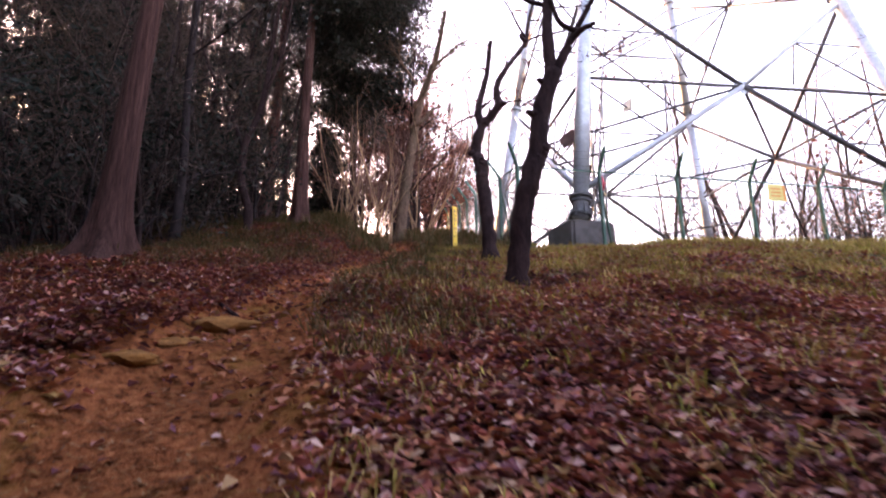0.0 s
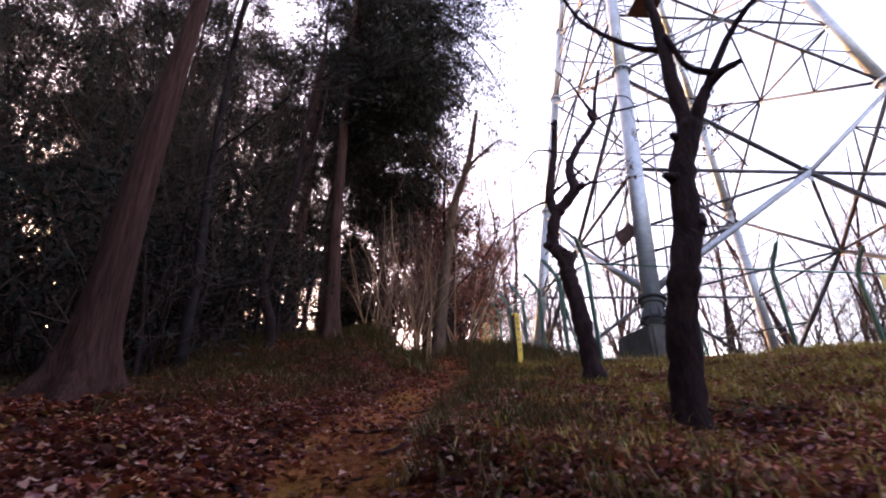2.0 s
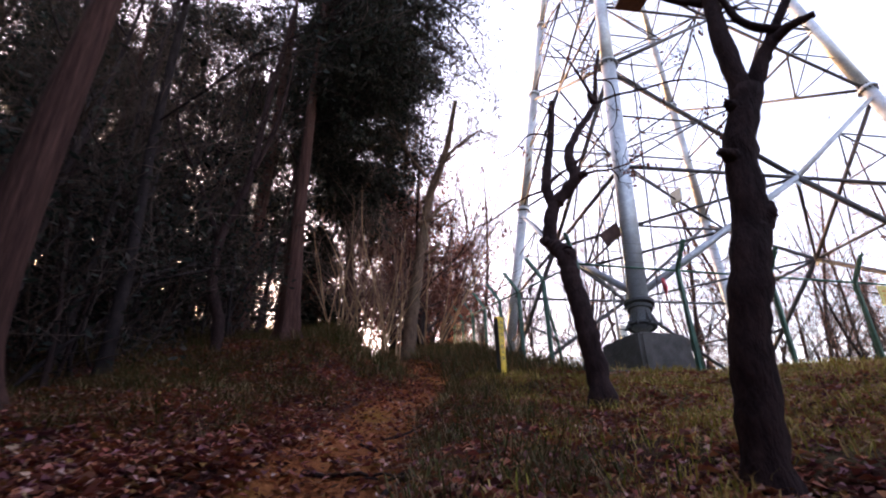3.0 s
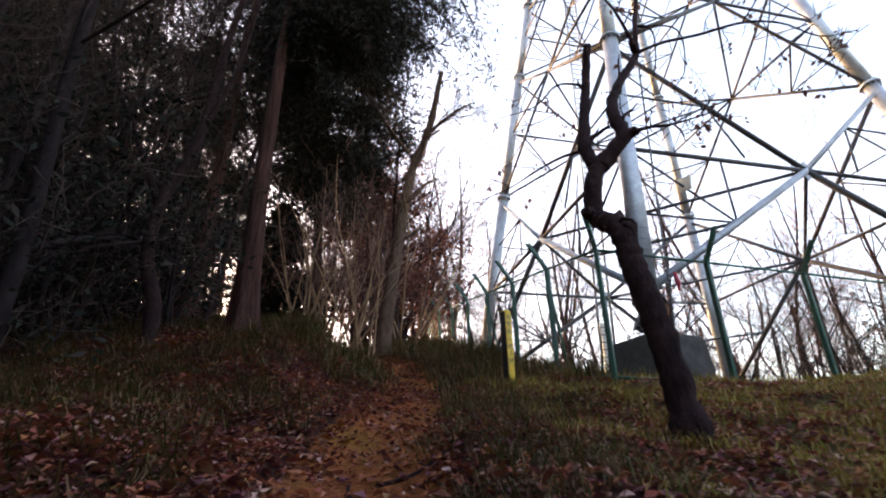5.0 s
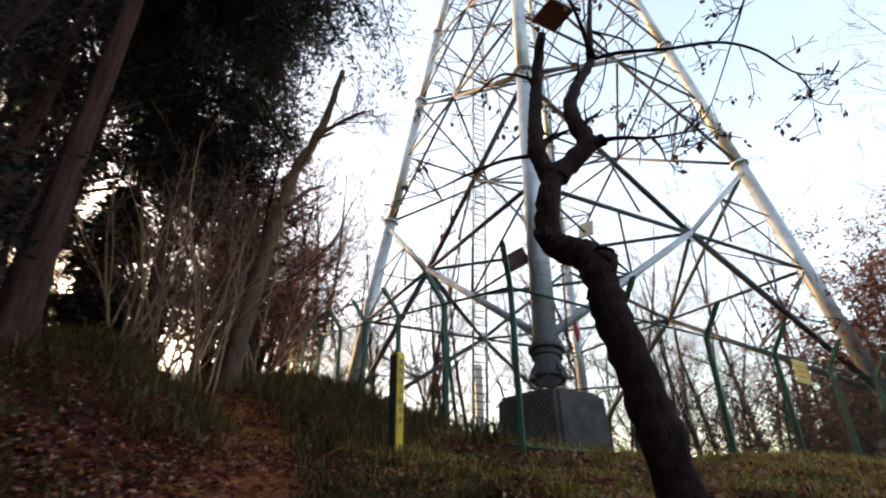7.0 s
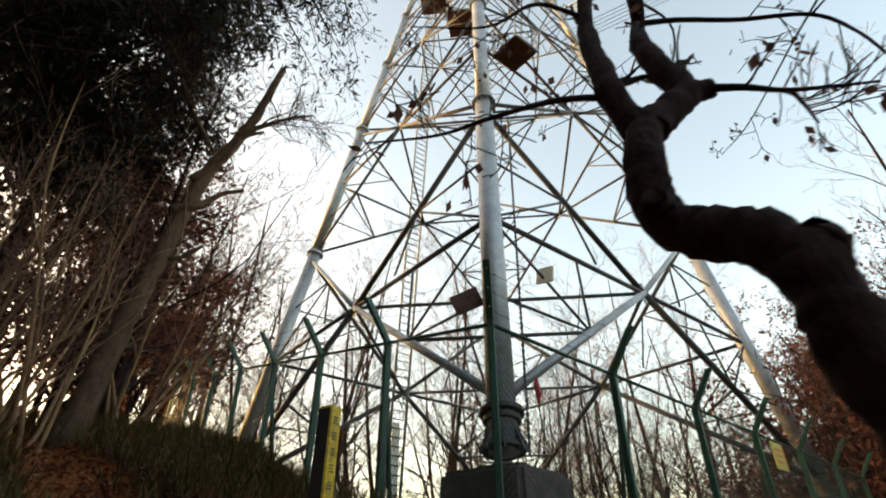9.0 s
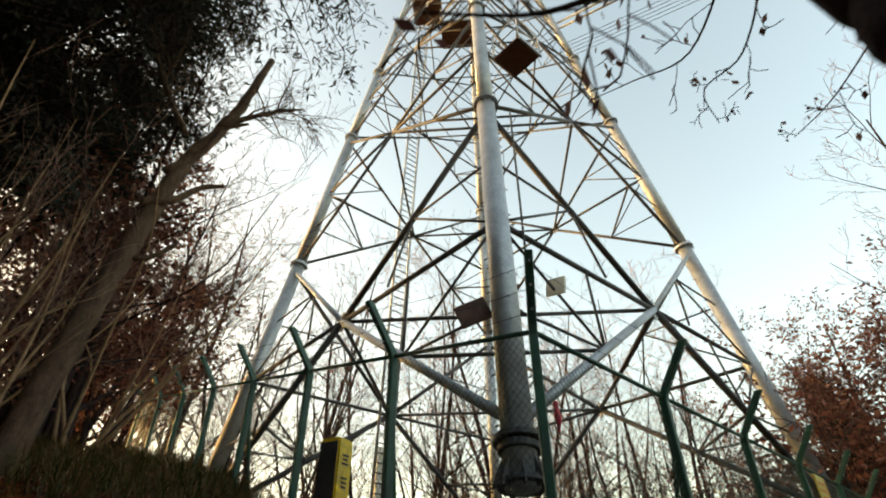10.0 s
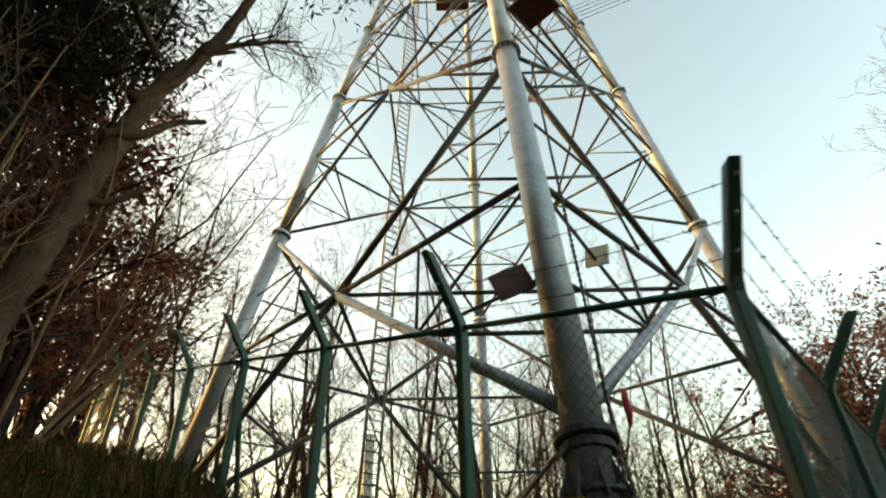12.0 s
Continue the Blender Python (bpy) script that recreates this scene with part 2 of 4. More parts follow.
def build_ground():
    xs, ys = axis((-9, 10), (-400, 400), 0.12), axis((-2, 19), (-400, 400), 0.12)
    X, Y = np.meshgrid(xs, ys)
    Z = height(X, Y)
    lump = np.array([noise.noise((x * 1.1, y * 1.1, 0)) for x, y in zip(X.ravel(), Y.ravel())]).reshape(X.shape)
    fine = np.array([noise.noise((x * 4, y * 4, 3)) for x, y in zip(X.ravel(), Y.ravel())]).reshape(X.shape)
    near = smooth(60, 15, np.hypot(X, Y - 8))
    Z = Z + (0.06 * lump + 0.03 * fine) * near
    w = len(xs)
    i = np.arange(len(ys) - 1)[:, None] * w + np.arange(w - 1)[None]
    F = np.stack([i, i + 1, i + w + 1, i + w], -1).reshape(-1, 4)
    ob = mesh_object("ground", np.stack([X, Y, Z], -1).reshape(-1, 3), F, ground_material())
    off = X - path_x(Y)
    wide = 0.55 + 0.55 * smooth(6, 2, Y)
    trail = smooth(1.35, 0.7, np.abs(off) / wide) * smooth(30, 22, Y)
    field = smooth(0.6, 3.0, off) * smooth(5.0, 8.5, Y + 0.25 * X) * smooth(30, 20, Y)
    a = ob.data.color_attributes.new("cover", "FLOAT_COLOR", "POINT")
    a.data.foreach_set("color", np.stack([trail, field, 0 * X, 0 * X + 1], -1).astype(np.float32).ravel())
    return tagged(ob, "sloping forest floor of brown earth with a worn dirt trail", "ground", kind="structure")


ground = build_ground()


# ---- building blocks ----
def empty(name, at=(0, 0, 0), label="", category="", group="", kind=""):
    ob = new(name)
    ob.location = at
    return tagged(ob, label, category, group, kind)


def under(ob, parent, label=""):
    """Makes ob a part of parent; ob's mesh is in the parent's own space."""
    ob.parent = parent
    return tagged(ob, label)


class Shape:
    """A heap of tubes, blades and leaves that becomes one mesh."""

    def __init__(self):
        self.v, self.f, self.n = [], [], 0

    def add(self, verts, faces):
        self.v.append(np.asarray(verts, float))
        self.f.extend([tuple(k + self.n for k in q) for q in faces])
        self.n += len(verts)

    def tube(self, pts, radii, n=6, cap=True, knobs=0.0, rng=None):
        pts = np.asarray(pts, float)
        m = len(pts)
        tan = np.gradient(pts, axis=0)
        tan /= np.maximum(np.linalg.norm(tan, axis=1, keepdims=True), 1e-9)
        side = np.cross(tan[0], (0.3, 0.9, 0.1) if abs(tan[0][1]) < 0.8 else (1, 0, 0.1))
        rings = []
        a = np.arange(n) * 2 * math.pi / n
        for k in range(m):
            side = side - tan[k] * (side @ tan[k])
            side /= np.linalg.norm(side)
            up = np.cross(tan[k], side)
            r = radii[k] * (1 + (knobs * (rng.random(n) - 0.5) if knobs else 0))
            rings.append(pts[k] + np.outer(np.cos(a) * r, side) + np.outer(np.sin(a) * r, up))
        f = [(k * n + j, k * n + (j + 1) % n, (k + 1) * n + (j + 1) % n, (k + 1) * n + j) for k in range(m - 1) for j in range(n)]
        if cap:
            f += [tuple(range(n - 1, -1, -1)), tuple((m - 1) * n + j for j in range(n))]
        self.add(np.concatenate(rings), f)

    def quads(self, q):
        """q: an array of k quads, k x 4 x 3."""
        k = len(q)
        self.v.append(q.reshape(-1, 3))
        self.f.extend((np.arange(k * 4).reshape(k, 4) + self.n).tolist())
        self.n += 4 * k

    def box(self, lo, hi, m=None):
        (a, b, c), (d, e, g) = lo, hi
        v = np.array([(x, y, z) for z in (c, g) for x, y in ((a, b), (d, b), (d, e), (a, e))], float)
        if m is not None:
            v = np.array([tuple(m @ Vector(p)) for p in v])
        self.add(v, [(3, 2, 1, 0), (4, 5, 6, 7), (0, 1, 5, 4), (1, 2, 6, 5), (2, 3, 7, 6), (3, 0, 4, 7)])

    def ring(self, c, d, r, h, n=20):
        """A flat collar round the way d at c."""
        c, d = np.asarray(c, float), np.asarray(d, float) / np.linalg.norm(d)
        self.tube([c - d * h / 2, c - d * h * 0.4, c + d * h * 0.4, c + d * h / 2], [r * 0.96, r, r, r * 0.96], n)

    def make(self, name, mat, parent=None, label="", smooth_faces=True):
        ob = mesh_object(name, np.concatenate(self.v), self.f, mat, smooth_faces)
        if parent:
            under(ob, parent, label)
        return ob


def curve_pts(pts, per=5):
    """A smooth line through the points (Catmull-Rom)."""
    p = np.asarray(pts, float)
    p = np.vstack([2 * p[0] - p[1], p, 2 * p[-1] - p[-2]])
    out = []
    for i in range(1, len(p) - 2):
        for t in np.arange(per) / per:
            out.append(0.5 * ((2 * p[i]) + (p[i + 1] - p[i - 1]) * t + (2 * p[i - 1] - 5 * p[i] + 4 * p[i + 1] - p[i + 2]) * t ** 2 + (3 * p[i] - p[i - 1] - 3 * p[i + 1] + p[i + 2]) * t ** 3))
    return np.array(out + [p[-2]])


# ---- lattice tower ----
AX, AY, PHI = 9.64, 21.84, -38.33
TOWER_TOP = 44.0


def leg_at(q, z):
    a = radians(PHI + (-90, 0, 90, 180)[q])
    r = 10.22 - 0.207 * z
    return np.array([AX + r * math.cos(a), AY + r * math.sin(a), z])


PANELS = [(6.65, 15.33, 10.81), (15.33, 22.0, 18.71), (22.0, 26.48, 24.45), (26.48, 30.4, 28.5), (30.4, 34.0, 32.3), (34.0, 37.2, 35.6), (37.2, 40.4, 38.8)]
tower = empty("lattice_tower", (AX, AY, 4.3), "tall grey steel lattice tower with round pipe legs and crossed braces", "tower")
OFF = np.array([AX, AY, 4.3])


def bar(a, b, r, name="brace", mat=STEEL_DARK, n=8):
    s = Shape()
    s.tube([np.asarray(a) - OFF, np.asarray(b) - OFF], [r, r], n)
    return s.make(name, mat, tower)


def build_tower():
    for q in range(4):
        base = 5.5 if q == 0 else float(height(*leg_at(q, 5)[:2])) + 1.2
        zs = [base + 0.3, 15.33, 22.0, 26.48, 30.4, 34.0, 37.2, TOWER_TOP]
        for k in range(len(zs) - 1):
            r = (0.235, 0.215, 0.19, 0.165, 0.14, 0.12, 0.1)[k]
            s = Shape()
            a, b = leg_at(q, zs[k]) - OFF, leg_at(q, zs[k + 1]) - OFF
            d = (b - a) / np.linalg.norm(b - a)
            s.tube([a, b], [r, r], 20)
            leg = s.make("leg", STEEL, tower, "pale galvanised pipe")
            for e, up in ((a, 1), (b, -1)):
                f = Shape()
                f.ring(e + d * 0.03 * up, d, r * 1.42, 0.055)
                g = Shape()
                for j in range(12):
                    t = j * math.pi / 6
                    c = e + d * 0.09 * up + np.array([math.cos(t), math.sin(t), 0]) * r * 1.25
                    g.tube([c - d * 0.05, c + d * 0.05], [0.022, 0.022], 6)
                under(g.make("bolt", STEEL_DARK, None), leg)["kind"] = "stuff"
                if k == 0 and up == 1:
                    f.ring(a + d * 0.62, d, r * 1.5, 0.09)
                    f.ring(a + d * 0.5, d, r * 1.25, 0.1)
                    for j in range(8):
                        t = j * math.pi / 4 + 0.2
                        o = np.array([math.cos(t), math.sin(t), 0])
                        w = np.cross(o, d) * 0.02
                        h = Shape()
                        h.add([a + o * r, a + o * r * 1.7, a + o * r + d * 0.4, a + o * r + w, a + o * r * 1.7 + w, a + o * r + d * 0.4 + w],
                              [(0, 1, 2), (5, 4, 3), (0, 3, 4, 1), (1, 4, 5, 2), (2, 5, 3, 0)])
                        under(h.make("stiffener", STEEL_DARK, None, smooth_faces=False), leg)
                # Lowest flange is coloured dark to stand for the shade at the leg's foot.
                under(f.make("flange", STEEL_DARK if k == 0 and up == 1 else STEEL, None, smooth_faces=False), leg, "bolted ring flange")
            # climbing pegs
            if q in (0, 1):
                g = Shape()
                count = int(np.linalg.norm(b - a) / 0.42)
                for j in range(count):
                    c = a + d * (0.5 + j * 0.42)
                    o = np.array([math.cos(radians(PHI) + (2.4 if j % 2 else 0.7) + q), math.sin(radians(PHI) + (2.4 if j % 2 else 0.7) + q), 0])
                    g.tube([c, c + o * (r + 0.16)], [0.014, 0.014], 5)
                under(g.make("step_peg", STEEL_DARK, None), leg, "short steel climbing pegs")["kind"] = "stuff"
    for k, (z0, z1, zm) in enumerate(PANELS):
        thick = (0.1, 0.085, 0.07, 0.06, 0.05, 0.045, 0.04)[k]
        mids = []
        for q in range(4):
            p = (q + 1) % 4
            a0, a1, b0, b1 = leg_at(q, z0), leg_at(q, z1 - 0.35), leg_at(p, z0), leg_at(p, z1 - 0.35)
            am, bm = leg_at(q, zm), leg_at(p, zm)
            m = (am + bm) / 2
            mids.append(m)
            for e, near in ((a0, am), (b0, bm)):
                # Front diagonals that catch the light take the pale steel, brightness put into colour.
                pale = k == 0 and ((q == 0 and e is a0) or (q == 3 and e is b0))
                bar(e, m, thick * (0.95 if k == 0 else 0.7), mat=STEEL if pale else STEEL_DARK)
                n = (e + m) / 2
                bar(n, near, thick * 0.32)
                bar(n, e + (near - e) * 0.5, thick * 0.32)
                if k in (0, 2, 3):
                    bar(n, (near + m) / 2, thick * 0.32)
            for e, near in ((a1, am), (b1, bm)):
                # Upper halves of the same lit diagonals, again coloured paler than the unlit ones.
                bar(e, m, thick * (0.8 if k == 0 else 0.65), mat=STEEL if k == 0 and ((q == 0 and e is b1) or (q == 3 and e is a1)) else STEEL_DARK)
                n = (e + m) / 2
                bar(n, near + (e - near) * 0.5, thick * 0.32)
                bar(n, near, thick * 0.32)
                if k in (0, 2, 3):
                    bar(n, (a1 + b1) / 2 if k else n + (m - n) * 0.9 + (near - m) * 0.3, thick * 0.32)
            bar(am, m, thick * 0.62)
            bar(bm, m, thick * 0.62)
            g = Shape()
            d = (bm - am) / np.linalg.norm(bm - am)
            w = 0.32 if k == 0 else 0.22
            up = np.cross(d, np.cross((0, 0, 1.0), d))
            out = np.cross(d, up) * 0.012
            c = m - OFF
            g.add([c - d * w + out * s for s in (-1, 1)] + [c - up * w + out * s for s in (-1, 1)] + [c + d * w + out * s for s in (-1, 1)] + [c + up * w + out * s for s in (-1, 1)],
                  [(0, 2, 4, 6), (7, 5, 3, 1), (0, 1, 3, 2), (2, 3, 5, 4), (4, 5, 7, 6), (6, 7, 1, 0)])
            g.make("gusset_plate", STEEL, tower, smooth_faces=False)
        for q in range(4):
            bar(mids[q], mids[(q + 1) % 4], thick * 0.55)
        # lower plan bracing
        if k < 3:
            nodes = []
            for q in range(4):
                p = (q + 1) % 4
                f0 = leg_at(q, z0) * 0.5 + mids[q] * 0.5
                f1 = leg_at(q, z0) * 0.5 + mids[(q + 3) % 4] * 0.5
                bar(f0, f1, thick * 0.45)
    # ladder up the far face
    lad = empty("ladder", (0, 0, 0))
    lad.parent = tower
    base, top = np.array([8.25, 26.75, 5.2]) - OFF, np.array([9.35, 25.9, 40.0]) - OFF
    w = np.array([math.cos(radians(PHI + 45)), math.sin(radians(PHI + 45)), 0]) * 0.34
    s = Shape()
    for o in (-w, w):
        s.tube([base + o, top + o], [0.055, 0.055], 6)
    under(s.make("stile", STEEL, None), lad)
    s = Shape()
    for j in range(int(np.linalg.norm(top - base) / 0.33)):
        c = base + (top - base) * (j * 0.33 / np.linalg.norm(top - base))
        s.tube([c - w, c + w], [0.026, 0.026], 5)
    under(s.make("rung", STEEL_DARK, None), lad)["kind"] = "stuff"
    s = Shape()
    s.box((-0.16, -0.1, 0), (0.16, 0.1, 4.2), Matrix.Translation(Vector(tuple(base + np.array([0.1, 0.1, 0])))))
    s.make("cable_trunk", PANEL, tower, "pale sheet metal cable duct", False)


build_tower()


def platform(at, size, turn, tilt=0):
    ob = empty("platform", np.asarray(at) - OFF)
    ob.parent = tower
    m = pose(0, 0, 0, tilt, 0, turn)
    s = Shape()
    s.box((-size, -size, -0.03), (size, size, 0.03), m)
    under(s.make("deck", RUST, None, smooth_faces=False), ob, "dark brown deck seen from below")
    s = Shape()
    for x, y in ((-1, -1), (1, -1), (1, 1), (-1, 1)):
        a, b = m @ Vector((x * size, y * size, 0)), m @ Vector((x * size, y * size, 1.0))
        s.tube([a, b], [0.03, 0.03], 6)
    for h in (0.5, 1.0):
        c = [m @ Vector((x * size, y * size, h)) for x, y in ((-1, -1), (1, -1), (1, 1), (-1, 1), (-1, -1))]
        s.tube(c, [0.025] * 5, 6)
    under(s.make("railing", STEEL, None), ob)
    s = Shape()
    s.box((-size, -size - 0.06, -0.12), (size, -size, 0.0), m)
    under(s.make("edge_beam", STEEL, None, smooth_faces=False), ob)


platform((6.76, 16.39, 18.6), 0.5, PHI + 45)
platform((9.69, 23.3, 31.0), 0.85, PHI)
platform((8.26, 24.14, 33.0), 0.8, PHI)


def hanging_cable(a, b):
    """A notched safety rail that runs up beside the front leg."""
    s = Shape()
    a, b = np.asarray(a) - OFF, np.asarray(b) - OFF
    n = int(np.linalg.norm(b - a) / 0.06)
    pts = [a + (b - a) * k / n for k in range(n + 1)]
    s.tube(pts, [0.034 if k % 2 else 0.016 for k in range(n + 1)], 5)
    s.make("safety_rail", STEEL_DARK, tower, "dark notched safety rail", False)


hanging_cable((4.5, 14.72, 5.8), (6.1, 16.3, 15.6))


def cross_arm(a, way, length, gap):
    """Two pipes standing out from a leg with thin lines running on from them."""
    a, way = np.asarray(a, float), np.asarray(way, float) / np.linalg.norm(way)
    side = np.array([0, 0, 1.0])
    for o in (-gap / 2, gap / 2):
        bar(a + side * o, a + way * length + side * o, 0.06, "cross_arm", STEEL)
    for k in range(5):
        c = a + side * (-1.6 - 0.28 * k)
        pts = [c + way * d - np.array([0, 0, 0.0009 * d * (60 - d)]) - OFF for d in np.linspace(0, 60, 14)]
        s = Shape()
        s.tube(pts, [0.014] * 14, 5, False)
        s.make("overhead_line", STEEL_DARK, tower, "thin dark overhead line")


cross_arm(leg_at(1, 29.2), (0.48, -0.87, 0.1), 7.0, 0.5)


def cabinet_panel(at, w, h, turn, mat, label, tilt=8):
    s = Shape()
    s.box((-w / 2, -0.03, -h / 2), (w / 2, 0.03, h / 2), Matrix.Translation(Vector(tuple(np.asarray(at) - OFF))) @ pose(0, 0, 0, 0, tilt, turn))
    ob = s.make("panel", mat, tower, label, False)
    mod = ob.modifiers.new("soft", "BEVEL")
    mod.width = 0.012


cabinet_panel((4.1, 15.7, 8.7), 0.56, 0.42, -40, RUST, "dark metal plate on a bracket", -22)
cabinet_panel((6.06, 15.55, 9.78), 0.42, 0.36, -75, PANEL, "pale plate on a bracket")


def footing(q):
    c = leg_at(q, 5.4)
    g = float(height(c[0], c[1])) - 0.3
    top = 5.5 if q == 0 else float(height(c[0], c[1])) + 1.25
    ob = empty("concrete_footing", (c[0], c[1], g), "weathered grey concrete footing block under a tower leg", "footing", "tower footings")
    bm = bmesh.new()
    bmesh.ops.create_cube(bm, size=1)
    for v in bm.verts:
        k = 1.0 if v.co.z < 0 else 0.9
        v.co = Vector((v.co.x * 1.52 * k, v.co.y * 1.52 * k, (v.co.z + 0.5) * (top - g)))
    bmesh.ops.bevel(bm, geom=[e for e in bm.edges], offset=0.07, segments=3, affect="EDGES")
    me = bpy.data.meshes.new("block")
    bm.to_mesh(me)
    bm.free()
    me.materials.append(CONCRETE)
    b = under(new("block", me), ob)
    b.rotation_euler = (0, 0, radians(PHI + 45 + 12))
    s = Shape()
    s.ring((0, 0, top - g + 0.02), (0, 0, 1), 0.5, 0.05)
    under(s.make("base_plate", STEEL_DARK, None, smooth_faces=False), ob, "round steel base plate")


for q in range(4):
    footing(q)


# ---- fence ----
POST_H, ARM = 2.1, 0.58


def fence_post(at, lean, parent, stay=None):
    """A green post with a bent arm at its top; stay: the way in which a slanting strut stands off."""
    p = Shape()
    x, y, z = at
    b = np.array([x, y, z])
    l = np.array([*lean, 0.0])
    top = b + (0, 0, POST_H)
    tip = top + l * ARM * 0.6 + np.array([0, 0, ARM * 0.88])
    side = np.array([-l[1], l[0], 0.0]) * 0.034
    fw = l * 0.045
    rings = []
    for c in (b - (0, 0, 0.4), top - (0, 0, 0.04), top + l * 0.02 + (0, 0, 0.03), tip):
        rings += [c - side - fw, c + side - fw, c + side + fw, c - side + fw]
    f = [(k * 4 + j, k * 4 + (j + 1) % 4, k * 4 + 4 + (j + 1) % 4, k * 4 + 4 + j) for k in range(3) for j in range(4)] + [(3, 2, 1, 0), (12, 13, 14, 15)]
    p.add(rings, f)
    ob = p.make("post", GREEN, parent, smooth_faces=False)
    mod = ob.modifiers.new("soft", "BEVEL")
    mod.width = 0.008
    for k in (0.25, 0.55, 0.85):
        s = Shape()
        c = top + (tip - top) * k
        s.tube([c - fw * 1.3, c + fw * 1.3], [0.01, 0.01], 5)
        under(s.make("wire_hook", STEEL, None), ob)
    if stay is not None:
        t = Shape()
        e = b + np.array([*stay, 0.0]) * 0.85
        e[2] = float(height(e[0], e[1])) - 0.1
        t.tube([top - (0, 0, 0.35), e], [0.03, 0.03], 4)
        under(t.make("strut", GREEN, None, smooth_faces=False), ob)
    return top, tip


def build_fence(name, start, way, count, lean, stays, GAP, rise):
    fence = empty(name, (0, 0, 0), "green steel chain-link fence with leaning arms and barbed wire", "fence")
    tops, tips, bases = [], [], []
    for k in range(count):
        x, y = start[0] + way[0] * GAP * k, start[1] + way[1] * GAP * k
        z = 4.2 + rise * GAP * k
        l = lean if k else (-0.64, -0.77)
        n = (-lean[0], -lean[1])
        if k == 0 and name != "fence":
            tops.append(np.array([x, y, z + POST_H]))
            tips.append(tops[0] + np.array([*l, 0]) * ARM * 0.6 + np.array([0, 0, ARM * 0.88]))
        else:
            t, e = fence_post((x, y, z), l, fence, (n[0] * 0.6 + way[0] * 0.6, n[1] * 0.6 + way[1] * 0.6) if k in stays else None)
            tops.append(t)
            tips.append(e)
        bases.append(np.array([x, y, z]))
    for line, r, nm in ((tops, 0.022, "top_rail"), ([b + (0, 0, 0.1) for b in bases], 0.022, "bottom_rail")):
        for k in range(count - 1):
            s = Shape()
            s.tube([line[k], line[k + 1]], [r, r], 8)
            s.make(nm, GREEN, fence)
    rng = np.random.default_rng(5)
    for f in (0.25, 0.55, 0.85):
        s = Shape()
        for k in range(count - 1):
            a, b = tops[k] + (tips[k] - tops[k]) * f, tops[k + 1] + (tips[k + 1] - tops[k + 1]) * f
            pts = [a + (b - a) * t - np.array([0, 0, 0.05 * 4 * t * (1 - t)]) for t in np.linspace(0, 1, 7)]
            s.tube(pts, [0.0028] * 7, 4, False)
            for t in np.arange(0.04, 1, 0.075):
                c = a + (b - a) * t - np.array([0, 0, 0.05 * 4 * t * (1 - t)])
                for _ in range(2):
                    d = rng.normal(size=3)
                    d /= np.linalg.norm(d)
                    s.tube([c - d * 0.02, c + d * 0.02], [0.0022, 0.0022], 3, False)
        s.make("barbed_wire", STEEL_DARK, fence)
    for k in range(count - 1):
        s = Shape()
        a, b = bases[k] + (0, 0, 0.1), bases[k + 1] + (0, 0, 0.1)
        ta, tb = tops[k], tops[k + 1]
        nu, nv, wire = 26, 28, 0.0021
        def at(u, v):
            lo, hi = a + (b - a) * u, ta + (tb - ta) * u
            return lo + (hi - lo) * v
        for j in range(-nv, nu):
            for sg in (1, -1):
                u0, u1, v0, v1 = j / nu, (j + nv) / nu, 0.0, 1.0
                if u0 < 0:
                    v0 = -j / nv
                    u0 = 0.0
                if u1 > 1:
                    v1 = (nu - j) / nv
                    u1 = 1.0
                if v1 - v0 < 0.02:
                    continue
                if sg < 0:
                    u0, u1 = 1 - u0, 1 - u1
                s.tube([at(u0, v0), at(u1, v1)], [wire, wire], 3, False)
        s.make("chain_link_panel", WIRE, fence)
    return tops


tops_r = build_fence("fence", (1.86, 12.08), (0.982, 0.187), 7, (0.187, -0.982), (1, 3, 5), 2.15, 0.0)
tops_l = build_fence("side_fence", (1.86, 12.08), (-0.12, 0.993), 8, (-0.993, -0.12), (1, 3), 1.83, 0.215)


def fence_sign(at, turn):
    ob = empty("warning_sign", at, "small yellow warning sign wired to the fence", "sign", "fence signs")
    ob.rotation_euler = (0, 0, radians(turn))
    s = Shape()
    s.box((-0.25, -0.012, -0.22), (0.19, 0.012, 0.22))
    under(s.make("plate", SIGN, None, smooth_faces=False), ob)
    s = Shape()
    s.box((0.19, -0.013, -0.22), (0.27, 0.013, 0.22))
    under(s.make("orange_border", SIGN_EDGE, None, smooth_faces=False), ob)
    for z in (0.1, 0.0, -0.1):
        s = Shape()
        s.box((-0.18, -0.017, z - 0.02), (0.12, -0.012, z + 0.02))
        under(s.make("lettering", SIGN_EDGE, None, smooth_faces=False), ob)


fence_sign((8.95, 13.39, 6.02), 11)


